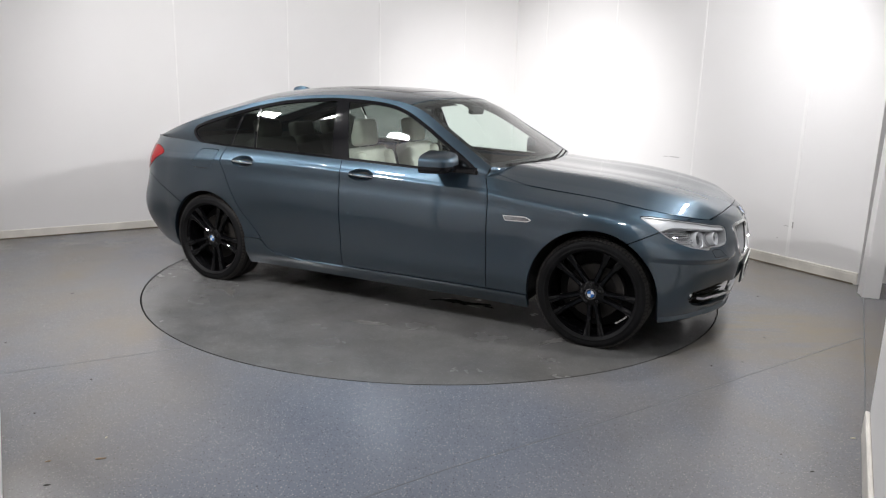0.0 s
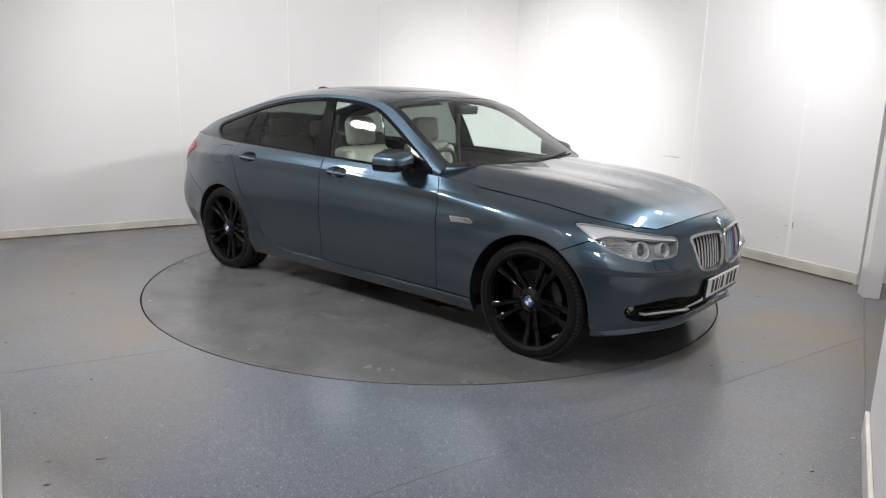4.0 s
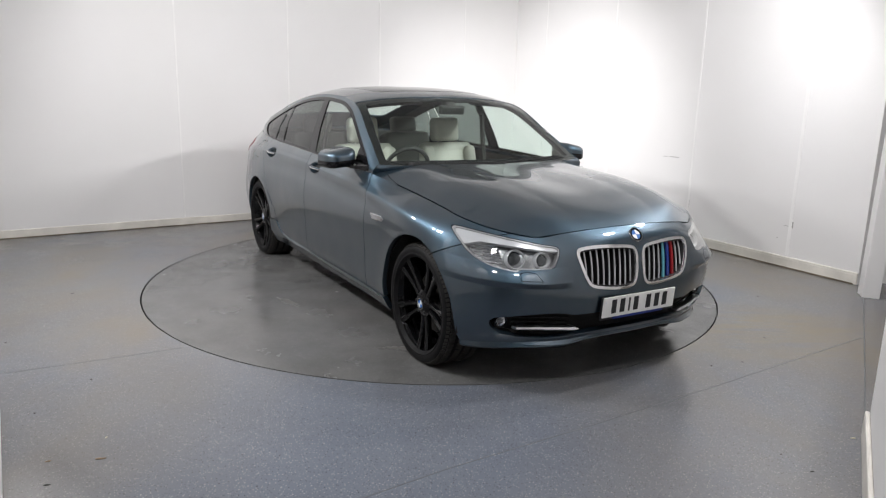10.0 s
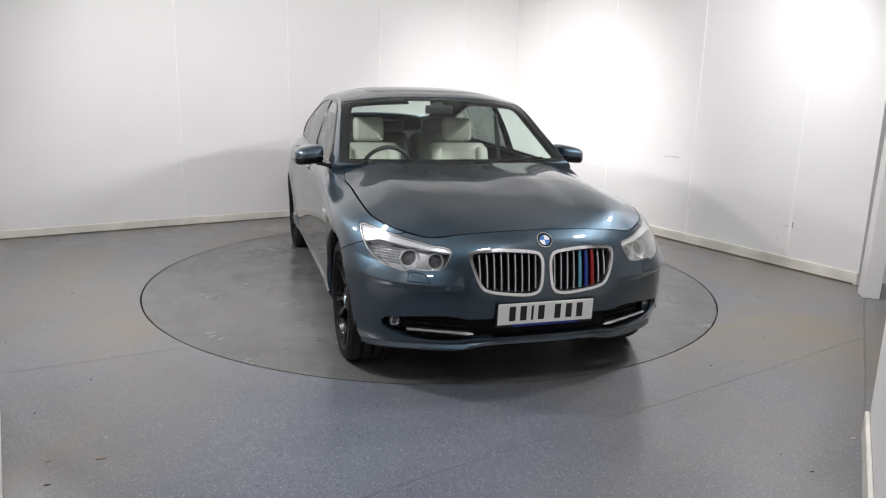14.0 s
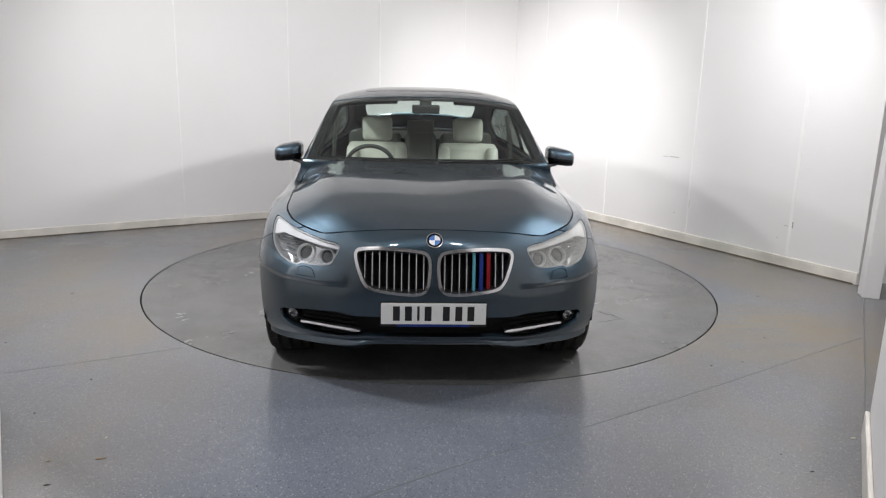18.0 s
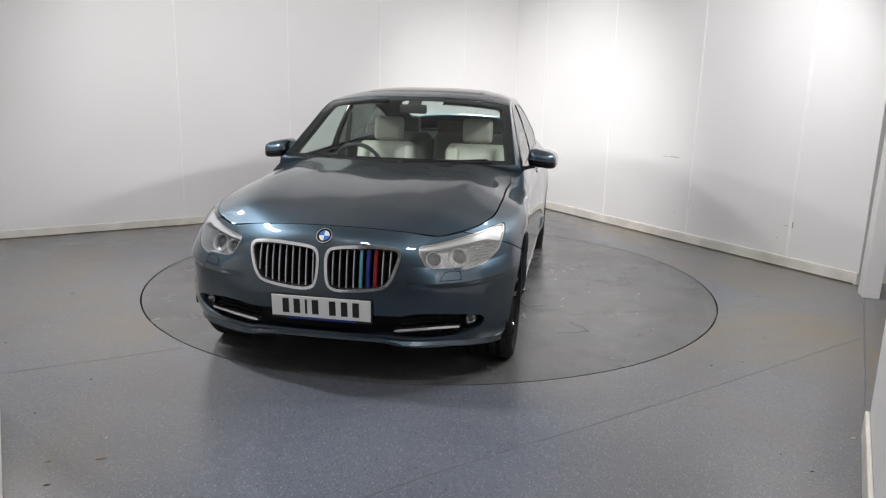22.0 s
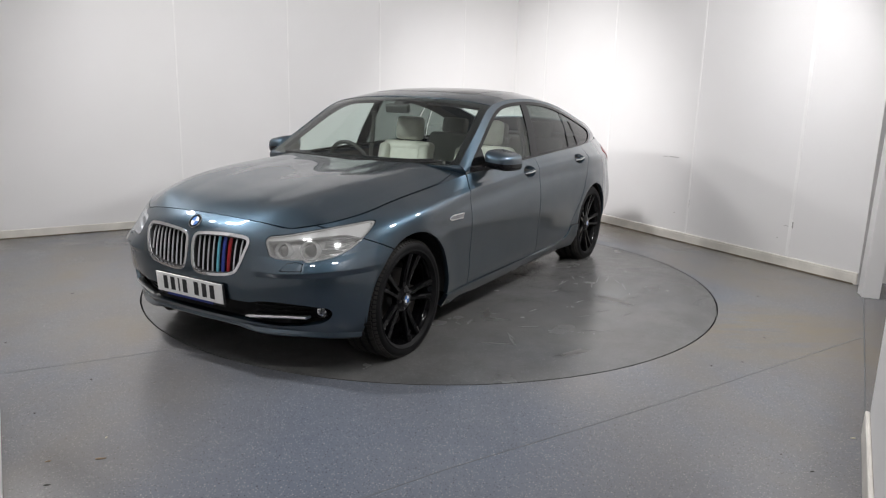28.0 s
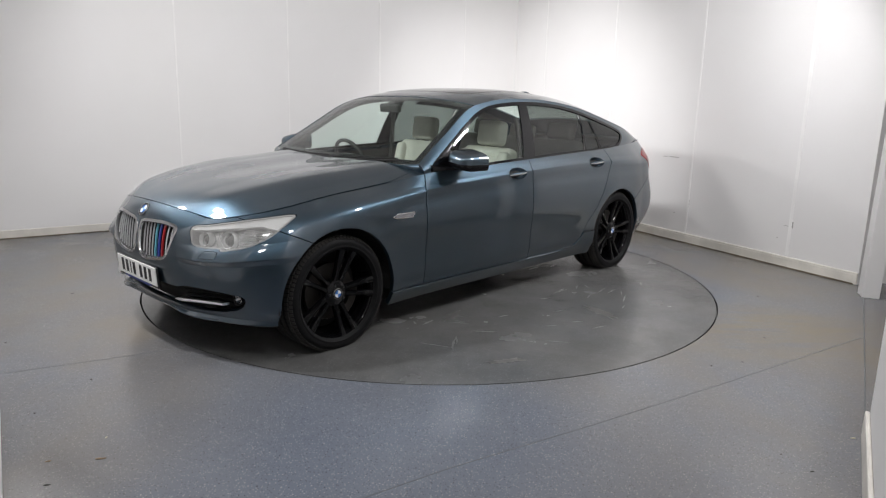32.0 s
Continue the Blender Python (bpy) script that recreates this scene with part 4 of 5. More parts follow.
sheet("roof", TOP, (0, 9), (-4, 4), [lambda P: -SHIELD(P) - 0.002, lambda P: P[:, 0] + 1.27, outside(SUNROOF, 0.003)], PAINT, car, 1, 0.012, out=-1, step=9)
sheet("sunroof", TOP, (2, 6), (-4, 4), [inside(SUNROOF)], BLACKG, car, 1, 0.012, 0.001, -1, "dark glass sunroof panel", step=9)
tailgate = sheet("tailgate", TOP, (5, 9), (-4, 4), [lambda P: -1.276 - P[:, 0], outside(REARGLASS, 0.002)], PAINT, car, 1, 0.012, out=-1, step=9)
sheet("rear_window", TOP, (5, 9), (-4, 4), [inside(REARGLASS)], GLASS, tailgate, 1, 0.005, -0.002, -1, "green-tinted rear window", step=8)
sheet("roof_lining", TOP, (2, 7), (-4, 4), [lambda P: 0.20 - P[:, 0], lambda P: P[:, 0] + 1.33], GREYTRIM, car, 1, 0.0, -0.03, -1, "pale grey roof lining", step=6)
sheet("rear_bumper", BODY, (11.5, 16), (0, 5), [lambda P: rear_bumper_line(P) - GAP, ARCH_R], PAINT, car, 1, 0.03, step=8)
sheet("rear_bumper", BODY, (11.5, 16), (0, 5), [lambda P: rear_bumper_line(P) - GAP, ARCH_R], PAINT, car, -1, 0.03, step=8)

# underside and wheel housings
for x, z, lx, ly, lz in ((0.0, 0.24, 2.2, 1.74, 0.10), (1.93, 0.31, 0.44, 1.15, 0.08), (-2.05, 0.33, 0.55, 1.40, 0.08), (1.535, 0.50, 0.85, 1.10, 0.5), (-1.535, 0.42, 0.85, 1.10, 0.34)):
    bm = bmesh.new()
    box(bm, pose(x, 0, z), lx, ly, lz, 0.02)
    part("underbody", bm, LINER, car, "black underside")
for s in (1, -1):
    for cx, r in ((AXF, 0.412), (AXR, 0.394)):
        bm = bmesh.new()
        arc = [(cx + r * math.cos(a), WZ + r * math.sin(a)) for a in np.linspace(-0.12, math.pi + 0.12, 30)]
        rows = [[bm.verts.new((x, s * y, z)) for x, z in arc] for y in (0.55, 0.905)]
        for i in range(29):
            bm.faces.new((rows[0][i], rows[0][i + 1], rows[1][i + 1], rows[1][i]))
        bm.faces.new(rows[0])
        part("wheel_housing", bm, LINER, car, "black wheel housing")


# wheels
def make_wheel(s, cx, hub_y):
    """A wheel under the car; s is the flank it stands on."""
    turn = pose(0, 0, 0, -90 * s, 0, 0)

    def flatten(bm):
        """The tyre stands flat on its contact patch."""
        for v in bm.verts:
            if v.co.y * s > 0.3322:
                v.co.z += 0.25 * (v.co.y * s - 0.3322) * (1 if v.co.z > -0.1 else -1)
                v.co.y = 0.3322 * s

    bm = bmesh.new()
    ring(bm, Matrix(), [(0.266, -0.02), (0.270, -0.004), (0.276, 0.002), (0.279, 0.0), (0.276, -0.006), (0.268, -0.014), (0.259, -0.03), (0.250, -0.10), (0.247, -0.20), (0.266, -0.22)], 72)
    rim = part("wheel", bm, RIMM, car, "gloss black alloy wheel", True)
    rim.matrix_local = Matrix.Translation((cx, s * (hub_y + 0.013), HUBZ)) @ turn
    bm = bmesh.new()
    prof = [(0.268, -0.004), (0.279, 0.006), (0.286, 0.0145), (0.292, 0.0150), (0.295, 0.0135), (0.308, 0.0165), (0.322, 0.0140), (0.334, 0.004), (0.345, -0.010), (0.3492, -0.034), (0.3495, -0.20), (0.345, -0.225), (0.33, -0.24), (0.27, -0.225)]
    ring(bm, Matrix(), prof, 96)
    flatten(bm)
    tyre = part("tyre", bm, RUBBER, rim, "black low-profile tyre", True)
    bm = bmesh.new()
    for k in range(84):
        a = 2 * math.pi * k / 84
        for h, w, sk in ((-0.030, 0.036, 10), (-0.090, 0.04, -14), (-0.150, 0.04, 14), (-0.205, 0.034, -10)):
            m = Matrix.Rotation(a, 4, "Z") @ pose(0.3495, 0, h, sk, 0, 0)
            box(bm, m, 0.0068, 0.0205, w)
        box(bm, Matrix.Rotation(a + 0.03, 4, "Z") @ pose(0.3400, 0, 0.0005, 0, -35, 0), 0.004, 0.0175, 0.020)
    flatten(bm)
    part("tread", bm, TREAD, tyre, "dusty worn tread blocks")
    # five twin spokes
    for k in range(5):
        for half in (-1, 1):
            bm = bmesh.new()
            rows = []
            for t in np.linspace(0, 1, 8):
                r = 0.045 + t * 0.219
                off = half * (0.016 + 0.030 * t**1.2)
                wide = 0.020 - 0.004 * math.sin(math.pi * t) + 0.006 * t**3
                dep = -0.030 + 0.026 * t**1.6 - 0.004 * math.sin(math.pi * t)
                rows.append([bm.verts.new((r, off + wide * c, dep + d)) for c, d in ((-1, -0.028), (-0.85, -0.004), (-0.45, 0.003), (0.45, 0.003), (0.85, -0.004), (1, -0.028))])
            for a, b in zip(rows, rows[1:]):
                for j in range(5):
                    bm.faces.new((a[j], b[j], b[j + 1], a[j + 1]))
                bm.faces.new((a[5], b[5], b[0], a[0]))
            bmesh.ops.rotate(bm, verts=bm.verts, cent=(0, 0, 0), matrix=Matrix.Rotation(2 * math.pi * (k + (0.5 if s > 0 else 0.86)) / 5, 3, "Z"))
            part("spoke", bm, RIMM, rim, smooth=True)
    bm = bmesh.new()
    ring(bm, Matrix(), [(0.001, -0.013), (0.040, -0.013), (0.060, -0.018), (0.078, -0.030), (0.080, -0.06)], 32)
    part("hub", bm, RIMM, rim, smooth=True)
    for k in range(5):
        bm = bmesh.new()
        ring(bm, Matrix.Rotation(2 * math.pi * (k + (0.0 if s > 0 else 0.36)) / 5, 4, "Z") @ pose(0.056, 0, -0.017), [(0.001, 0.004), (0.007, 0.004), (0.009, 0.0), (0.009, -0.006)], 6)
        part("wheel_bolt", bm, BLACKP, rim)
    badge(rim, pose(0, 0, -0.0125), 0.033)
    bm = bmesh.new()
    ring(bm, Matrix(), [(0.075, -0.10), (0.172, -0.10), (0.174, -0.104), (0.174, -0.126), (0.075, -0.128)], 48)
    part("brake_disc", bm, BARE, rim, "worn steel brake disc", True)
    bm = bmesh.new()
    ring(bm, Matrix(), [(0.001, -0.150), (0.150, -0.150), (0.238, -0.165), (0.240, -0.185)], 40)
    part("dust_shield", bm, LINER, rim, "black dust shield behind the brake", True)
    bm = bmesh.new()
    for a in np.linspace(-0.42, 0.42, 5):
        box(bm, Matrix.Rotation(a + (2.75 if s > 0 else 0.4) , 4, "Z") @ pose(0.165, 0, -0.105), 0.055, 0.05, 0.075, 0.006)
    part("brake_caliper", bm, BARE, rim, "dull metal brake caliper")
    return rim


def badge(owner, m, r):
    """A round emblem in four plain quarters with a black band and a bright rim."""
    bm = bmesh.new()
    ring(bm, m, [(r * 0.68, 0.0005), (r * 0.68, 0.0022), (r * 0.9, 0.0022), (r * 0.9, 0.0)], 32)
    em = part("emblem", bm, BLACKG, owner, "round black, blue and white emblem", True)
    bm = bmesh.new()
    ring(bm, m, [(r * 0.9, 0.0), (r * 0.92, 0.0032), (r, 0.0030), (r * 1.02, 0.0)], 32)
    part("emblem_rim", bm, CHROME, em, smooth=True)
    for k in range(4):
        bm = bmesh.new()
        c = bm.verts.new(m @ Vector((0, 0, 0.0022)))
        arc = [bm.verts.new(m @ Vector((r * 0.68 * math.cos(a), r * 0.68 * math.sin(a), 0.0018))) for a in np.linspace(k * math.pi / 2, (k + 1) * math.pi / 2, 8)]
        for a, b in zip(arc, arc[1:]):
            bm.faces.new((c, a, b))
        part("emblem_quarter", bm, (WHITEB, BLUEB)[k % 2], em)
    return em


for s in (1, -1):
    make_wheel(s, AXF, 0.894)
    make_wheel(s, AXR, 0.905)


# ---------------------------------------------------------------- car: lamps, grille, plate, mirrors, handles
_gu, _gv = [a.ravel() for a in np.meshgrid(np.linspace(0, 6.0, 240), np.linspace(0, 5, 150), indexing="ij")]
_nose, _nose_n = BODY.at(_gu, _gv), BODY.normal(_gu, _gv)


def nose(y, z, off=0.0):
    """The point of the front skin over (y, z), moved out by off, and its normal; y may be negative."""
    k = ((_nose[:, 1] - abs(y)) ** 2 + (_nose[:, 2] - z) ** 2 + np.where(_gu > 5.4, 0.01, 0)).argmin()
    p, n = _nose[k].copy(), _nose_n[k].copy()
    p[1], p[2] = abs(y), z
    p = p + n * off
    if y < 0:
        p[1], n[1] = -p[1], -n[1]
    return Vector(p), Vector(n)


_fu, _fv = [a.ravel() for a in np.meshgrid(np.linspace(6, 13, 280), np.linspace(3, 5, 60), indexing="ij")]
BODY_F = BODY.at(_fu, _fv)
MIRROR = material("mirror_glass", (0.9, 0.9, 0.9), 0.01, 1.0)


def facing(p, n):
    """A pose at p whose z axis points along n, x level."""
    z = Vector(n).normalized()
    x = Vector((0, 0, 1)).cross(z).normalized()
    return Matrix.Translation(p) @ Matrix((x, z.cross(x), z)).transposed().to_4x4()


REFL_W = material("white_silver_plastic", (0.66, 0.67, 0.68), 0.25, 0.15, coat_weight=0.4)
REFL_W2 = mat_grain("ribbed_silver", (0.62, 0.63, 0.64), 0.14, 300, 0.2, 0.9)
PROJ = material("projector_glass", (0.05, 0.055, 0.06), 0.04, 0.2, coat_weight=1.0)


def grille(s):
    surround = sheet("grille", BODY, (0, 4), (1.6, 5), [inside(kid_o, -0.004), outside(kid_o, -0.011)], CHROME, car, s, 0.03, 0.007, label="chrome-framed grille", step=26,
                  push=lambda p, n: p + n * (0.006 * np.clip(np.minimum(kid_o(p) + 0.004, 0.011 - kid_o(p)) / 0.006, 0, 1))[:, None])
    sheet("grille_back", BODY, (0, 4), (1.6, 5), [inside(kid_o, -0.004)], LINER, surround, s, 0.0, -0.07, label="black grille back")
    sheet("grille_throat", BODY, (0, 4), (1.6, 5), [inside(kid_o, 0.0), outside(kid_o, -0.014)], BLACKP, surround, s, 0.07, -0.004, label="black plastic inner frame", step=20)
    for k in range(9):
        y = 0.052 + 0.0362 * k
        zs = np.linspace(0.50, 0.80, 301)
        ok = kid_o(np.stack([zs * 0, zs * 0 + y, zs], -1)) > 0.014
        lo, hi = zs[ok].min(), zs[ok].max()
        colour = {4: SKYB, 5: NAVYB, 6: REDB}.get(k) if s > 0 else None
        bm, bar = bmesh.new(), bmesh.new()
        back, edge = [], []
        for z in np.linspace(lo, hi, 7):
            p, n = nose(s * y, z, 0.0)
            x = p.x - 0.016
            w = {4: 0.0085, 5: 0.0110, 6: 0.0105}[k] if colour else 0.0024
            back.append([bm.verts.new((x + dx, p.y + dy, z)) for dx, dy in ((-0.045, -0.004), (-0.003, -0.005), (-0.003, 0.005), (-0.045, 0.004))])
            edge.append([bar.verts.new((x + dx, p.y + dy, z)) for dx, dy in ((-0.003, -w), (0.004, -w * 0.7), (0.004, w * 0.7), (-0.003, w))])
        for mesh, rows in ((bm, back), (bar, edge)):
            for a, b in zip(rows, rows[1:]):
                for j in range(4):
                    mesh.faces.new((a[j], a[(j + 1) % 4], b[(j + 1) % 4], b[j]))
            mesh.faces.new(rows[0])
            mesh.faces.new(rows[-1])
        slat = part("slat", bm, BLACKP, surround)
        slat_front = part("slat_front", bar, colour or REFL_W, surround, {4: "light blue slat cover", 5: "navy slat cover", 6: "red slat cover"}.get(k, "") if colour else "")


def head_lamp(s):
    lens = sheet("headlamp", BODY, (2.0, 6.2), (2.4, 5), [inside(lamp_o, 0.003)], HAZY if s > 0 else LENS, car, s, 0.004, 0.0, label="sun-bleached hazy headlamp with twin round lenses" if s > 0 else "clear headlamp with twin round lenses", step=16)
    sheet("lamp_bowl", BODY, (2.0, 6.2), (2.4, 5), [inside(lamp_o, 0.001)], LAMPGREY, lens, s, 0.0, -0.085, label="grey lamp housing", step=9)
    sheet("lamp_wall", BODY, (2.0, 6.2), (2.4, 5), [inside(lamp_o, 0.0005), outside(lamp_o, -0.006)], LAMPGREY, lens, s, 0.085, -0.003, step=16, label="grey lamp edge")
    # bright brow along the upper edge
    brow = sheet("lamp_brow", BODY, (2.0, 6.2), (2.4, 5), [inside(lamp_o, 0.007), lambda P: P[:, 2] - np.interp(P[:, 1], [0.47, 0.56, 0.68, 0.79, 0.86], [0.742, 0.750, 0.766, 0.778, 0.755])], REFL_W, lens, s, 0.03, -0.010, label="silver-white lamp brow", step=14)
    for y, z, r, deep in ((0.676, 0.714, 0.052, 0.050), (0.556, 0.707, 0.042, 0.042)):
        p, n = nose(s * y, z, -deep)
        n = (n + Vector((0.9, 0, 0.0))).normalized()
        m = facing(p, n)
        bm = bmesh.new()
        ring(bm, m, [(r * 0.80, -0.012), (r * 0.82, 0.006), (r * 0.92, 0.012), (r, 0.006), (r * 1.02, -0.03)], 40)
        light = part("light_ring", bm, REFL_W, lens, "white light ring", True)
        bm = bmesh.new()
        ring(bm, m, [(0.0008, 0.006), (r * 0.35, 0.003), (r * 0.62, -0.004), (r * 0.80, -0.016)], 32)
        part("projector_lens", bm, PROJ, lens, "dark glass projector lens" if r > 0.045 else "bright reflector lens", True)
    # ribbed reflector at the outer end
    for k in range(6):
        z = 0.695 + 0.013 * k
        bm = bmesh.new()
        rows = []
        for y in np.linspace(0.735, 0.845 - 0.010 * abs(k - 3), 8):
            p, n = nose(s * y, z, -0.030)
            q, _ = nose(s * y, z + 0.005, -0.022)
            rows.append([bm.verts.new(p), bm.verts.new(q), bm.verts.new(p + Vector((0, 0, 0.011)))])
        for a, b in zip(rows, rows[1:]):
            for j in range(2):
                bm.faces.new((a[j], a[j + 1], b[j + 1], b[j]))
        part("reflector_rib", bm, REFL_W2, lens)
    sheet("lamp_reflector", BODY, (2.6, 6.0), (2.4, 5), [inside(lamp_o, 0.010), lambda P: 0.765 - P[:, 2]], REFL_W2, lens, s, 0.02, -0.058, label="silver reflector", step=10)


for s in (1, -1):
    grille(s)
    head_lamp(s)
    sheet("washer_cover", BODY, (2.4, 5), (2.0, 4), [inside(washer_o, 0.0012)], PAINT, car, s, 0.010, 0.0005, step=16)
    # fog lamp
    p, n = nose(s * 0.748, 0.360, -0.042)
    m = facing(p, (n + Vector((0.8, 0, 0))).normalized())
    bm = bmesh.new()
    ring(bm, m, [(0.027, 0.0), (0.028, 0.008), (0.033, 0.010), (0.036, 0.006), (0.036, -0.03)], 32)
    fog = part("fog_lamp", bm, BLACKG, car, "round clear fog lamp", True)
    bm = bmesh.new()
    ring(bm, m, [(0.0008, 0.012), (0.016, 0.010), (0.028, 0.004)], 28)
    part("fog_lens", bm, LENS, fog, smooth=True)
    bm = bmesh.new()
    ring(bm, m, [(0.006, -0.028), (0.018, -0.020), (0.028, 0.0)], 28)
    part("fog_reflector", bm, REFL, fog, smooth=True)
    bm = bmesh.new()
    ring(bm, m, [(0.0008, -0.008), (0.006, -0.009), (0.008, -0.028)], 12)
    part("fog_bulb", bm, LAMPGREY, fog, smooth=True)
    # bright blade in the side intake
    bm, rows = bmesh.new(), []
    for t in np.linspace(0, 1, 14):
        y = 0.365 + t * 0.312
        z = 0.334 + 0.011 * t + 0.004 * math.sin(math.pi * t)
        h = 0.0100 * (1 - 0.25 * t) * min(1, t / 0.03 + 0.35)
        p, n = nose(s * y, z, 0.004)
        rows.append([bm.verts.new(p + Vector((dx, 0, dz))) for dx, dz in ((-0.04, -h), (-0.004, -h), (0.006, -h * 0.2), (0.002, h), (-0.04, h))])
    for a, b in zip(rows, rows[1:]):
        for j in range(5):
            bm.faces.new((a[j], a[(j + 1) % 5], b[(j + 1) % 5], b[j]))
    bm.faces.new(rows[0])
    bm.faces.new(rows[-1])
    part("intake_blade", bm, SATIN, car, "satin silver intake blade", True)
    for k in range(4):
        bm, rows = bmesh.new(), []
        z0 = 0.322 + 0.026 * k
        for y in np.linspace(0.40, 0.69, 8):
            p, n = nose(s * y, min(z0, 0.405), -0.055)
            rows.append([bm.verts.new(p + Vector((dx, 0, dz))) for dx, dz in ((-0.01, -0.003), (0.006, -0.003), (0.006, 0.003), (-0.01, 0.003))])
        for a, b in zip(rows, rows[1:]):
            for j in range(4):
                bm.faces.new((a[j], a[(j + 1) % 4], b[(j + 1) % 4], b[j]))
        part("intake_slat", bm, LINER, car, "black plastic intake slat")
    # side lamp in the wing
    ind = outline([(0.952, 0.772), (1.11, 0.775), (1.150, 0.757), (1.125, 0.742), (0.975, 0.738)], [0, 2], 1)
    rep = sheet("side_repeater", BODY, (6.2, 8.2), (2.6, 4.6), [inside(ind)], CHROME, car, s, 0.010, 0.005, label="chrome-edged side lamp", step=26)
    sheet("repeater_lens", BODY, (6.2, 8.2), (2.6, 4.6), [inside(ind, 0.006)], REPL, rep, s, 0.003, 0.0075, step=26)
    # door handles
    for k, (hx, hz) in enumerate(HANDLES):
        f = handle_o[k]
        bowl = sheet("handle_bowl", BODY, ((8.2, 10.6), (10.2, 12.6))[k], (3, 5), [inside(f, -0.0005)], PAINT, car, s, 0.0, 0.0, step=34, push=lambda p, n, f=f: p - n * (0.042 * (1 - (1 - np.clip(f(p) / 0.040, 0, 1)) ** 2))[:, None])
        sheet("bowl_rim", BODY, ((8.2, 10.6), (10.2, 12.6))[k], (3, 5), [inside(f, -0.0016), outside(f, -0.0004)], PAINT, bowl, s, 0.004, 0.0008, step=34)
        bm, rows = bmesh.new(), []
        for t in np.linspace(-1, 1, 13):
            x = hx + 0.098 * t
            j = ((BODY_F[:, 0] - x) ** 2 + (BODY_F[:, 2] - hz) ** 2).argmin()
            y = BODY_F[j, 1] + 0.014 - 0.016 * t**2
            h = 0.0135 * math.sqrt(max(0.02, 1 - abs(t) ** 3.0))
            rows.append([bm.verts.new((x, s * (y + dy), hz - 0.004 * t + dz * h)) for dy, dz in ((-0.020, 0.9), (-0.006, 1.0), (0.002, 0.55), (0.004, 0.0), (0.002, -0.55), (-0.006, -1.0), (-0.020, -0.9))])
        for a, b in zip(rows, rows[1:]):
            for j in range(7):
                bm.faces.new((a[j], a[(j + 1) % 7], b[(j + 1) % 7], b[j]))
        bm.faces.new(rows[0])
        bm.faces.new(rows[-1])
        grip = part("door_handle", bm, PAINT, car, "body-coloured door handle with a bright strip", True)
        bm, rows = bmesh.new(), []
        for t in np.linspace(-0.98, 0.98, 13):
            x = hx + 0.098 * t
            j = ((BODY_F[:, 0] - x) ** 2 + (BODY_F[:, 2] - hz) ** 2).argmin()
            y = BODY_F[j, 1] + 0.0185 - 0.0155 * t**2
            rows.append([bm.verts.new((x, s * (y + dy), hz - 0.004 * t + dz)) for dy, dz in ((-0.003, 0.0042), (0.001, 0.003), (0.001, -0.003), (-0.003, -0.0042))])
        for a, b in zip(rows, rows[1:]):
            for j in range(4):
                bm.faces.new((a[j], a[(j + 1) % 4], b[(j + 1) % 4], b[j]))
        part("handle_strip", bm, CHROME, grip, "chrome strip")

    # door mirror: coloured cap, black lower half, glass to the rear, arm to the door
    def pod(name, lower, mat, owner, label):
        bm, rows = bmesh.new(), []
        n = 20
        for i in range(9):
            t = 1 - (1 - i / 8) ** 2
            x = 0.425 + 0.212 * t
            size = (1 - 0.92 * t**7) ** 0.42
            yc = 0.988 - 0.012 * t
            row = []
            for k in range(n + 1):
                a = math.pi * k / n * (-1 if lower else 1)
                c, d = math.cos(a), math.sin(a)
                e = 0.5
                yy = yc + 0.099 * size * math.copysign(abs(c) ** e, c)
                top = 0.082 - 0.020 * ((yy - 0.89) / 0.2)
                zz = 1.061 + size * math.copysign(abs(d) ** e, d) * (0.052 if lower else top) - 0.010 * (yy - 0.99) / 0.1
                row.append(bm.verts.new((x, s * yy, zz)))
            rows.append(row)
        for a, b in zip(rows, rows[1:]):
            for k in range(n):
                bm.faces.new((a[k], a[k + 1], b[k + 1], b[k]))
        bm.faces.new(rows[-1])
        bm.faces.new(rows[0])
        return part(name, bm, mat, owner, label, True)

    cap = pod("door_mirror", False, PAINT, car, "body-coloured door mirror with a black lower half")
    pod("mirror_base", True, BLACKG, cap, "gloss black lower half")
    bm = bmesh.new()
    box(bm, pose(0.422, s * 0.985, 1.067), 0.006, 0.165, 0.092, 0.003)
    part("mirror_glass", bm, MIRROR, cap, "mirror glass")
    bm, rows = bmesh.new(), []
    for y, x0, x1, z0, z1 in ((0.845, 0.60, 0.74, 0.995, 1.045), (0.87, 0.58, 0.71, 1.003, 1.032), (0.905, 0.54, 0.645, 1.010, 1.030), (0.94, 0.50, 0.62, 1.012, 1.035)):
        rows.append([bm.verts.new((x, s * y, z)) for x, z in ((x0, z0), (x1, z0), (x1, z1), (x0, z1))])
    for a, b in zip(rows, rows[1:]):
        for j in range(4):
            bm.faces.new((a[j], a[(j + 1) % 4], b[(j + 1) % 4], b[j]))
    bm.faces.new(rows[0])
    bm.faces.new(rows[-1])
    part("mirror_arm", bm, BLACKG, cap, "gloss black mirror arm", True)
    sheet("mirror_sail", SIDE, (0, 2.2), (0, 3), [inside(glass_o, -0.010), lambda P: P[:, 0] - 0.515 - 0.05 * (P[:, 2] - 1.0)], BLACKG, car, s, 0.008, 0.005, label="gloss black corner panel behind the mirror", step=14)

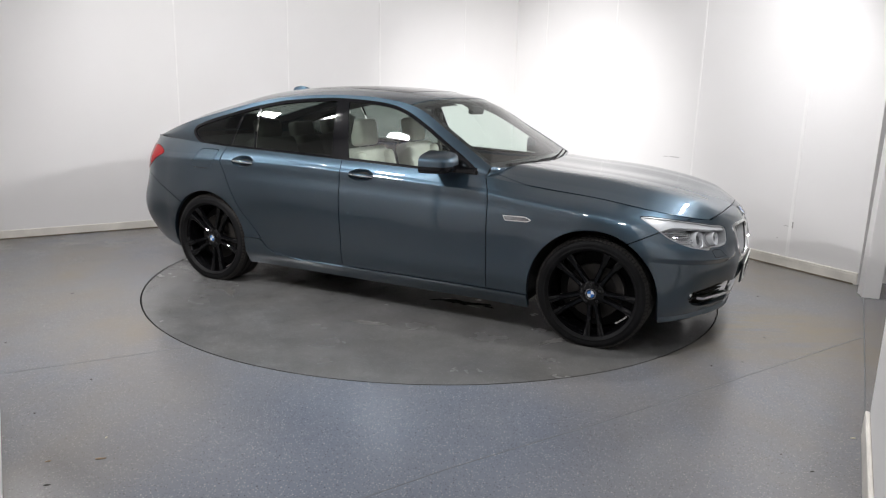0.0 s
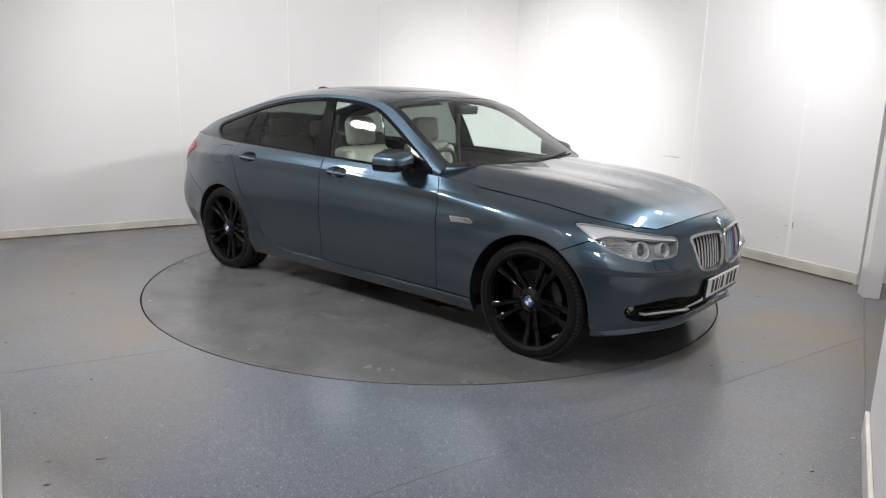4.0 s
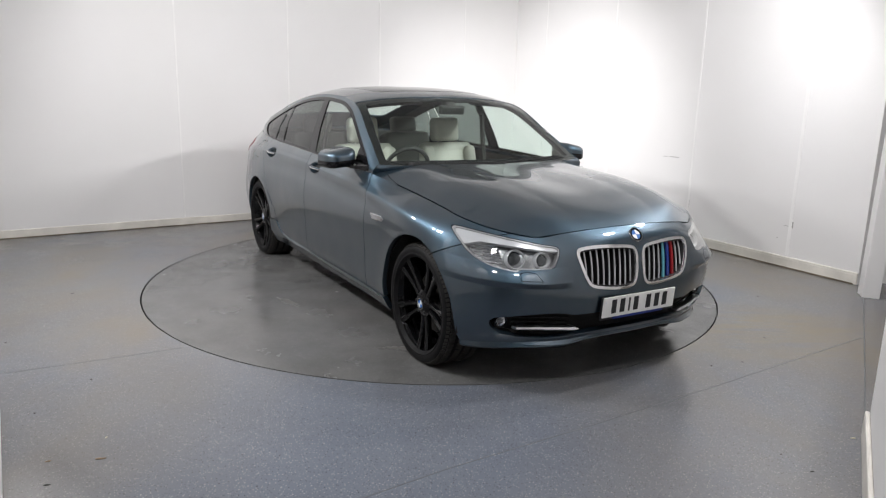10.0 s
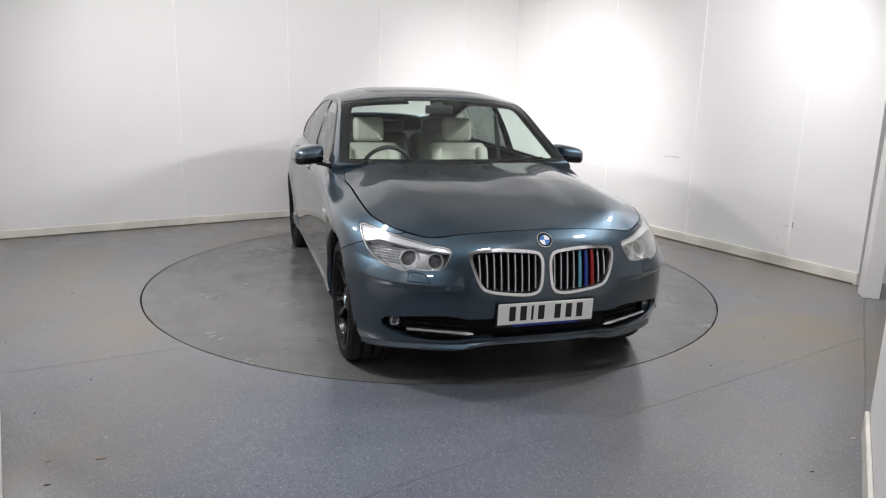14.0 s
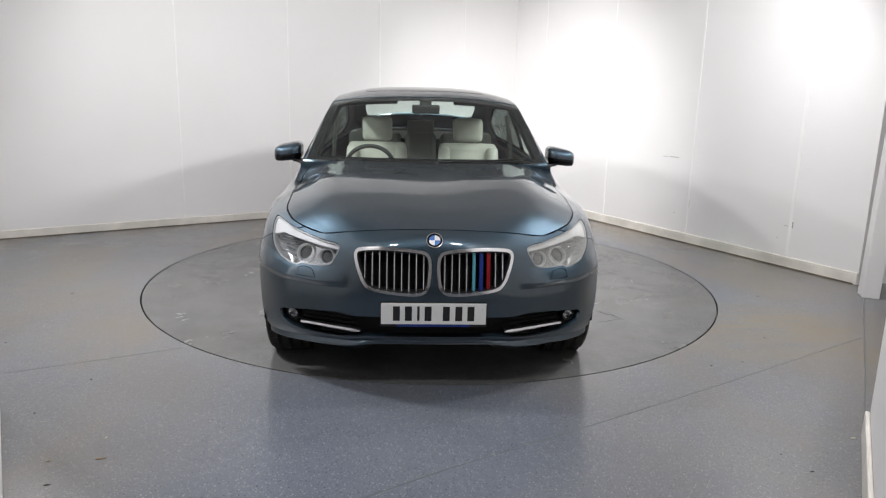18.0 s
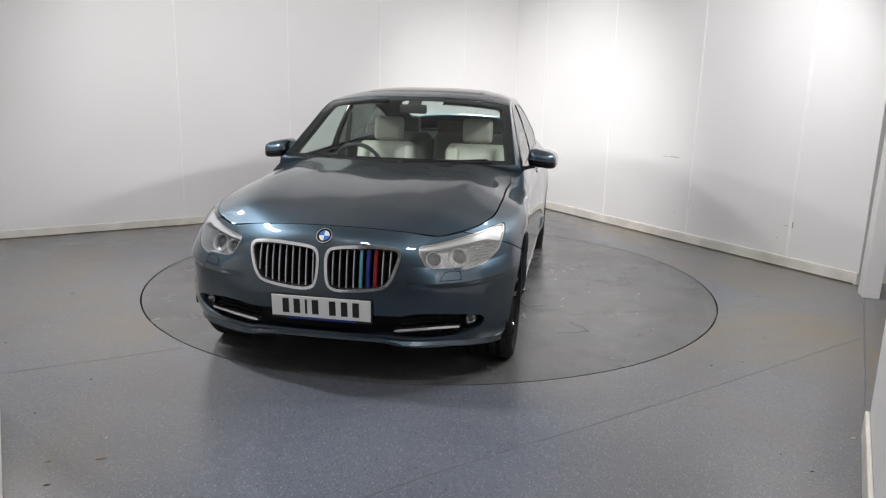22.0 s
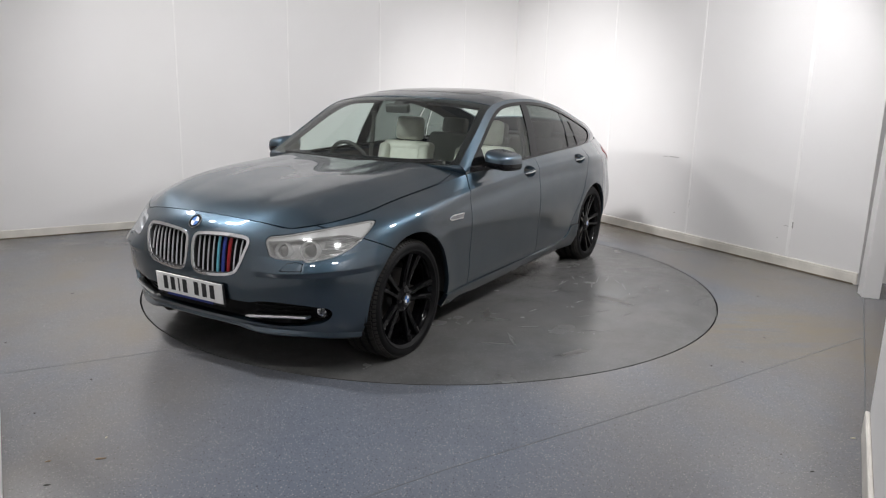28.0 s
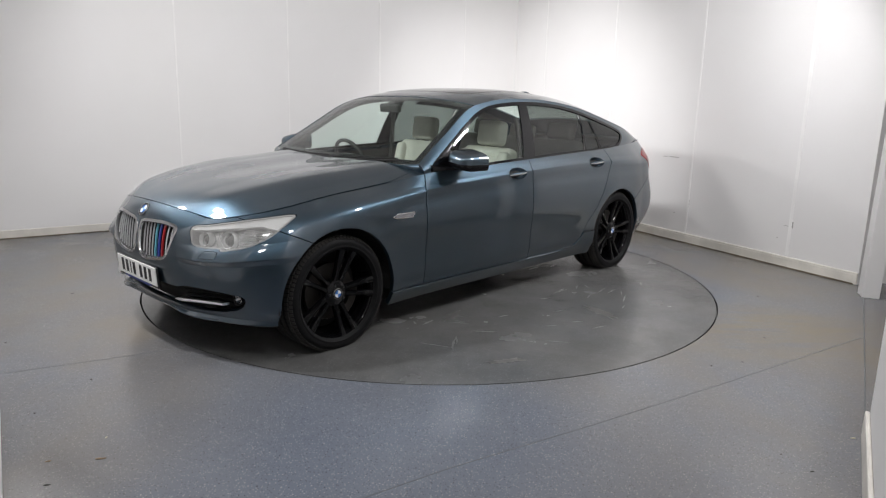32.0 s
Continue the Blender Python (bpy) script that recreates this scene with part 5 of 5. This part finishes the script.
# rolled edge along the lower lip of the bumper
bm, pts = bmesh.new(), []
for y in np.linspace(-0.62, 0.62, 51):
    z = float(np.interp(abs(y), [0, 0.30, 0.35, 0.41, 0.50, 0.62, 0.70, 0.765], [0.262, 0.266, 0.262, 0.246, 0.240, 0.238, 0.250, 0.283]))
    pts.append(nose(y, z, -0.001)[0])
for _ in range(2):
    pts = pts[:1] + [(a + 2 * b + c) / 4 for a, b, c in zip(pts, pts[1:], pts[2:])] + pts[-1:]
tube(bm, pts, 0.0065, 8)
part("lip_edge", bm, PAINT, car, smooth=True)

badge(car, facing(*(lambda p, n: (p, n))(*nose(0.0, 0.800, 0.0012))), 0.041)

# number plate with plain bars in place of its characters
PX, PZ = 2.336, 0.444
tilt = pose(PX, 0, PZ, 0, 4, 0)
bm = bmesh.new()
box(bm, tilt, 0.006, 0.520, 0.111, 0.0025)
plate = part("number_plate", bm, PLATE, car, "white number plate with black bars")
bm = bmesh.new()
box(bm, tilt @ pose(-0.009, 0, -0.008), 0.012, 0.530, 0.126, 0.004)
part("plate_holder", bm, BLACKP, plate, "black plate holder")
bm = bmesh.new()
box(bm, tilt @ pose(-0.001, 0.0, -0.0625), 0.006, 0.36, 0.012, 0.001)
part("plate_strip", bm, NAVYB, plate, "dark blue dealer strip")
for k, y in enumerate((-0.184, -0.125, -0.076, -0.028, 0.062, 0.124, 0.184)):
    bm = bmesh.new()
    wide = 0.012 if k == 2 else 0.034
    box(bm, tilt @ pose(0.0034, y, 0.002), 0.0012, wide, 0.076)
    part("plate_bar", bm, BLACKP, plate, "black bar")
for y in (-0.242, 0.242):
    bm = bmesh.new()
    ring(bm, tilt @ pose(0.003, y, 0.030, 0, 90, 0), [(0.0005, 0.002), (0.004, 0.0018), (0.006, 0.0)], 12)
    part("plate_screw", bm, WHITEB, plate)

# wipers, lying on the foot of the windscreen
_tu, _tv = [a.ravel() for a in np.meshgrid(np.linspace(0, 2, 120), np.linspace(-4, 4, 160), indexing="ij")]
_shield = TOP.at(_tu, _tv)


def on_shield(x, y, up):
    k = ((_shield[:, 0] - x) ** 2 + (_shield[:, 1] - y) ** 2).argmin()
    return (_shield[k, 0] + 0.5 * up, y, _shield[k, 2] + 0.8 * up)


for pts in ([(0.870, -0.62), (0.908, -0.42), (0.930, -0.20), (0.936, 0.04)], [(0.942, 0.06), (0.922, 0.28), (0.882, 0.50), (0.842, 0.66)]):
    bm = bmesh.new()
    tube(bm, [on_shield(x, y, 0.012) for x, y in pts], 0.007, 8)
    arm = part("wiper", bm, LINER, car, "black windscreen wiper", True)
    bm = bmesh.new()
    tube(bm, [on_shield(x - 0.018, y - 0.03, 0.007) for x, y in pts], 0.006, 6)
    part("wiper_blade", bm, LINER, arm)
    bm = bmesh.new()
    ring(bm, Matrix.Translation(on_shield(pts[0][0] + 0.02, pts[0][1], 0.004)), [(0.0006, 0.022), (0.012, 0.020), (0.016, 0.0), (0.016, -0.02)], 16)
    part("wiper_pivot", bm, BLACKP, arm, smooth=True)

# aerial fin on the roof
bm, rows = bmesh.new(), []
for t in np.linspace(0, 1, 9):
    x = -1.19 - 0.215 * t
    h = 0.064 * math.sin(min(1, t * 1.25) * math.pi / 2) * (1 if t < 0.9 else 0.8)
    w = 0.034 * (1 - 0.5 * t)
    base = float(np.interp(-x, [1.1, 1.22, 1.45], [1.506, 1.494, 1.448]))
    rows.append([bm.verts.new((x, y, base + z)) for y, z in ((-w, -0.01), (-w * 0.7, 0.2 * h), (-0.006, h), (0.006, h), (w * 0.7, 0.2 * h), (w, -0.01))])
for a, b in zip(rows, rows[1:]):
    for j in range(5):
        bm.faces.new((a[j], a[j + 1], b[j + 1], b[j]))
bm.faces.new(rows[0])
bm.faces.new(rows[-1])
part("roof_aerial", bm, PAINT, car, "small shark-fin roof aerial", True)


# ---------------------------------------------------------------- car: cabin
def cushion(bm, m, sx, sy, sz, soft=0.35):
    """A plump rounded block."""
    made = bmesh.ops.create_cube(bm, size=1.0, matrix=m @ Matrix.Diagonal((sx, sy, sz, 1)))
    edges = list({e for v in made["verts"] for e in v.link_edges})
    bmesh.ops.bevel(bm, geom=edges, offset=min(sx, sy, sz) * soft, segments=4, profile=0.55, affect="EDGES")


def seat(y, x=-0.36):
    bm = bmesh.new()
    cushion(bm, pose(x + 0.30, y, 0.56, 0, -6, 0), 0.52, 0.50, 0.17)
    base = part("seat", bm, CREAM, car, "cream leather front seat", True)
    bm = bmesh.new()
    cushion(bm, pose(x - 0.02, y, 0.82, 0, -14, 0), 0.16, 0.37, 0.54)
    part("backrest", bm, CREAM, base, smooth=True)
    for k in (-1, 1):
        bm = bmesh.new()
        cushion(bm, pose(x + 0.03, y + k * 0.205, 0.80, 0, -14, k * 8), 0.17, 0.10, 0.52, 0.42)
        part("bolster", bm, CREAM, base, smooth=True)
    bm = bmesh.new()
    cushion(bm, pose(x - 0.055, y, 1.03, 0, -14, 0), 0.13, 0.49, 0.11, 0.42)
    part("shoulder_pad", bm, CREAM, base, smooth=True)
    bm = bmesh.new()
    cushion(bm, pose(x - 0.075, y, 1.195, 0, -8, 0), 0.115, 0.25, 0.20, 0.36)
    rest = part("headrest", bm, CREAM, base, "cream leather headrest", True)
    for k in (-0.06, 0.06):
        bm = bmesh.new()
        tube(bm, [(x - 0.07, y + k, 1.02), (x - 0.075, y + k, 1.12)], 0.007)
        part("headrest_post", bm, SATIN, rest)


DARKCREAM = mat_grain("grey_beige_leather", (0.20, 0.195, 0.175), 0.5, 220, 0.06)
BELT = mat_grain("grey_webbing", (0.06, 0.058, 0.054), 0.8, 400, 0.1)
seat(0.385)
seat(-0.385)
bm = bmesh.new()
cushion(bm, pose(-1.00, 0, 0.56, 0, -4, 0), 0.50, 1.36, 0.17)
bench = part("rear_seat", bm, CREAM, car, "cream leather rear seat", True)
for y, w in ((-0.44, 0.50), (0.44, 0.50), (0, 0.30)):
    bm = bmesh.new()
    cushion(bm, pose(-1.22, y, 0.84, 0, -18, 0), 0.15, w, 0.58)
    part("rear_backrest", bm, DARKCREAM, bench, smooth=True)
    bm = bmesh.new()
    cushion(bm, pose(-1.33, y, 1.19 if w > 0.4 else 1.16, 0, -12, 0), 0.10, 0.26, 0.15, 0.36)
    part("rear_headrest", bm, DARKCREAM, bench, smooth=True)
bm = bmesh.new()
box(bm, pose(-1.72, 0, 1.06, 0, 4, 0), 0.62, 1.34, 0.03, 0.008)
part("parcel_shelf", bm, DARKTRIM, car, "dark parcel shelf")
bm = bmesh.new()
box(bm, pose(-0.35, 0, 0.33), 2.5, 1.62, 0.04)
part("cabin_floor", bm, DARKTRIM, car, "dark cabin carpet")
bm = bmesh.new()
box(bm, pose(-0.15, 0, 0.52, 0, -6, 0), 1.1, 0.24, 0.34, 0.04)
part("centre_console", bm, DARKTRIM, car, "dark centre console")

# dashboard: a long moulding under the windscreen
bm, rows = bmesh.new(), []
for y in np.linspace(-0.76, 0.76, 25):
    hood = 0.035 * math.exp(-((y + 0.40) / 0.17) ** 2)
    fr = 0.90 - 0.18 * (y / 0.8) ** 2
    rows.append([bm.verts.new(p) for p in ((fr, y, 0.985), (fr - 0.22, y, 1.000 + 0.4 * hood), (0.50, y, 0.985 + hood), (0.445, y, 0.955 + hood), (0.46, y, 0.86), (0.52, y, 0.62), (0.80, y, 0.55))])
for a, b in zip(rows, rows[1:]):
    for j in range(6):
        bm.faces.new((a[j], a[j + 1], b[j + 1], b[j]))
part("dashboard", bm, DARKTRIM, car, "dark dashboard", True)
wheel_m = Matrix.Translation((0.385, -0.405, 0.955)) @ pose(0, 0, 0, 0, -66, 0)
bm = bmesh.new()
tube(bm, [wheel_m @ Vector((0.178 * math.cos(a), 0.178 * math.sin(a), 0)) for a in np.linspace(0, 2 * math.pi, 41)[:-1]], 0.0155, 10, True)
steer = part("steering_wheel", bm, DARKTRIM, car, "dark leather steering wheel", True)
bm = bmesh.new()
cushion(bm, wheel_m @ pose(0, 0, -0.01), 0.13, 0.16, 0.05)
part("steering_hub", bm, DARKTRIM, steer, smooth=True)
for a in (90, 270, 180):
    bm = bmesh.new()
    box(bm, wheel_m @ pose(0, 0, -0.006, 0, 0, a) @ pose(0.12, 0, 0), 0.11, 0.035, 0.014, 0.004)
    part("steering_spoke", bm, SATIN, steer)
# inside mirror with its sensor housing
bm = bmesh.new()
cushion(bm, pose(0.33, 0.0, 1.384, 0, 12, 0), 0.045, 0.205, 0.062, 0.3)
inner = part("inside_mirror", bm, DARKTRIM, car, "dark inside mirror", True)
bm = bmesh.new()
cushion(bm, pose(0.285, 0, 1.418, 0, 30, 0), 0.13, 0.09, 0.05, 0.35)
part("sensor_box", bm, DARKTRIM, inner, smooth=True)
for s in (1, -1):
    bm = bmesh.new()
    tube(bm, [(-0.33, s * 0.70, 1.33), (-0.36, s * 0.74, 1.1), (-0.34, s * 0.76, 0.8)], 0.020, 6)
    part("seat_belt", bm, BELT, car, "grey seat belt")


# ---------------------------------------------------------------- how the turntable and the car on it turn
def heading(t):
    drift = np.interp(t, [0, 3.5, 8, 12, 16, 20, 24, 28, 32], [-0.15, -0.30, 0.28, 0.36, 0.17, -0.07, -0.19, -0.07, -0.01])
    return -90 + (19 - t) * 3.3531 - 1.0443 + float(drift)


def motions():
    car_rows, disc_rows = [], []
    for t in (0.0, 3.5, 8.0, 12.0, 16.0, 20.0, 24.0, 28.0, 32.0):
        a = heading(t)
        turn = pose(0, 0, 0, 0, 0, a)
        car_rows.append((t, turn @ Matrix.Translation((0.0709, -0.0841, 0.0))))
        disc_rows.append((t, turn))
    walk(car, car_rows)
    walk(turntable, disc_rows)


motions()
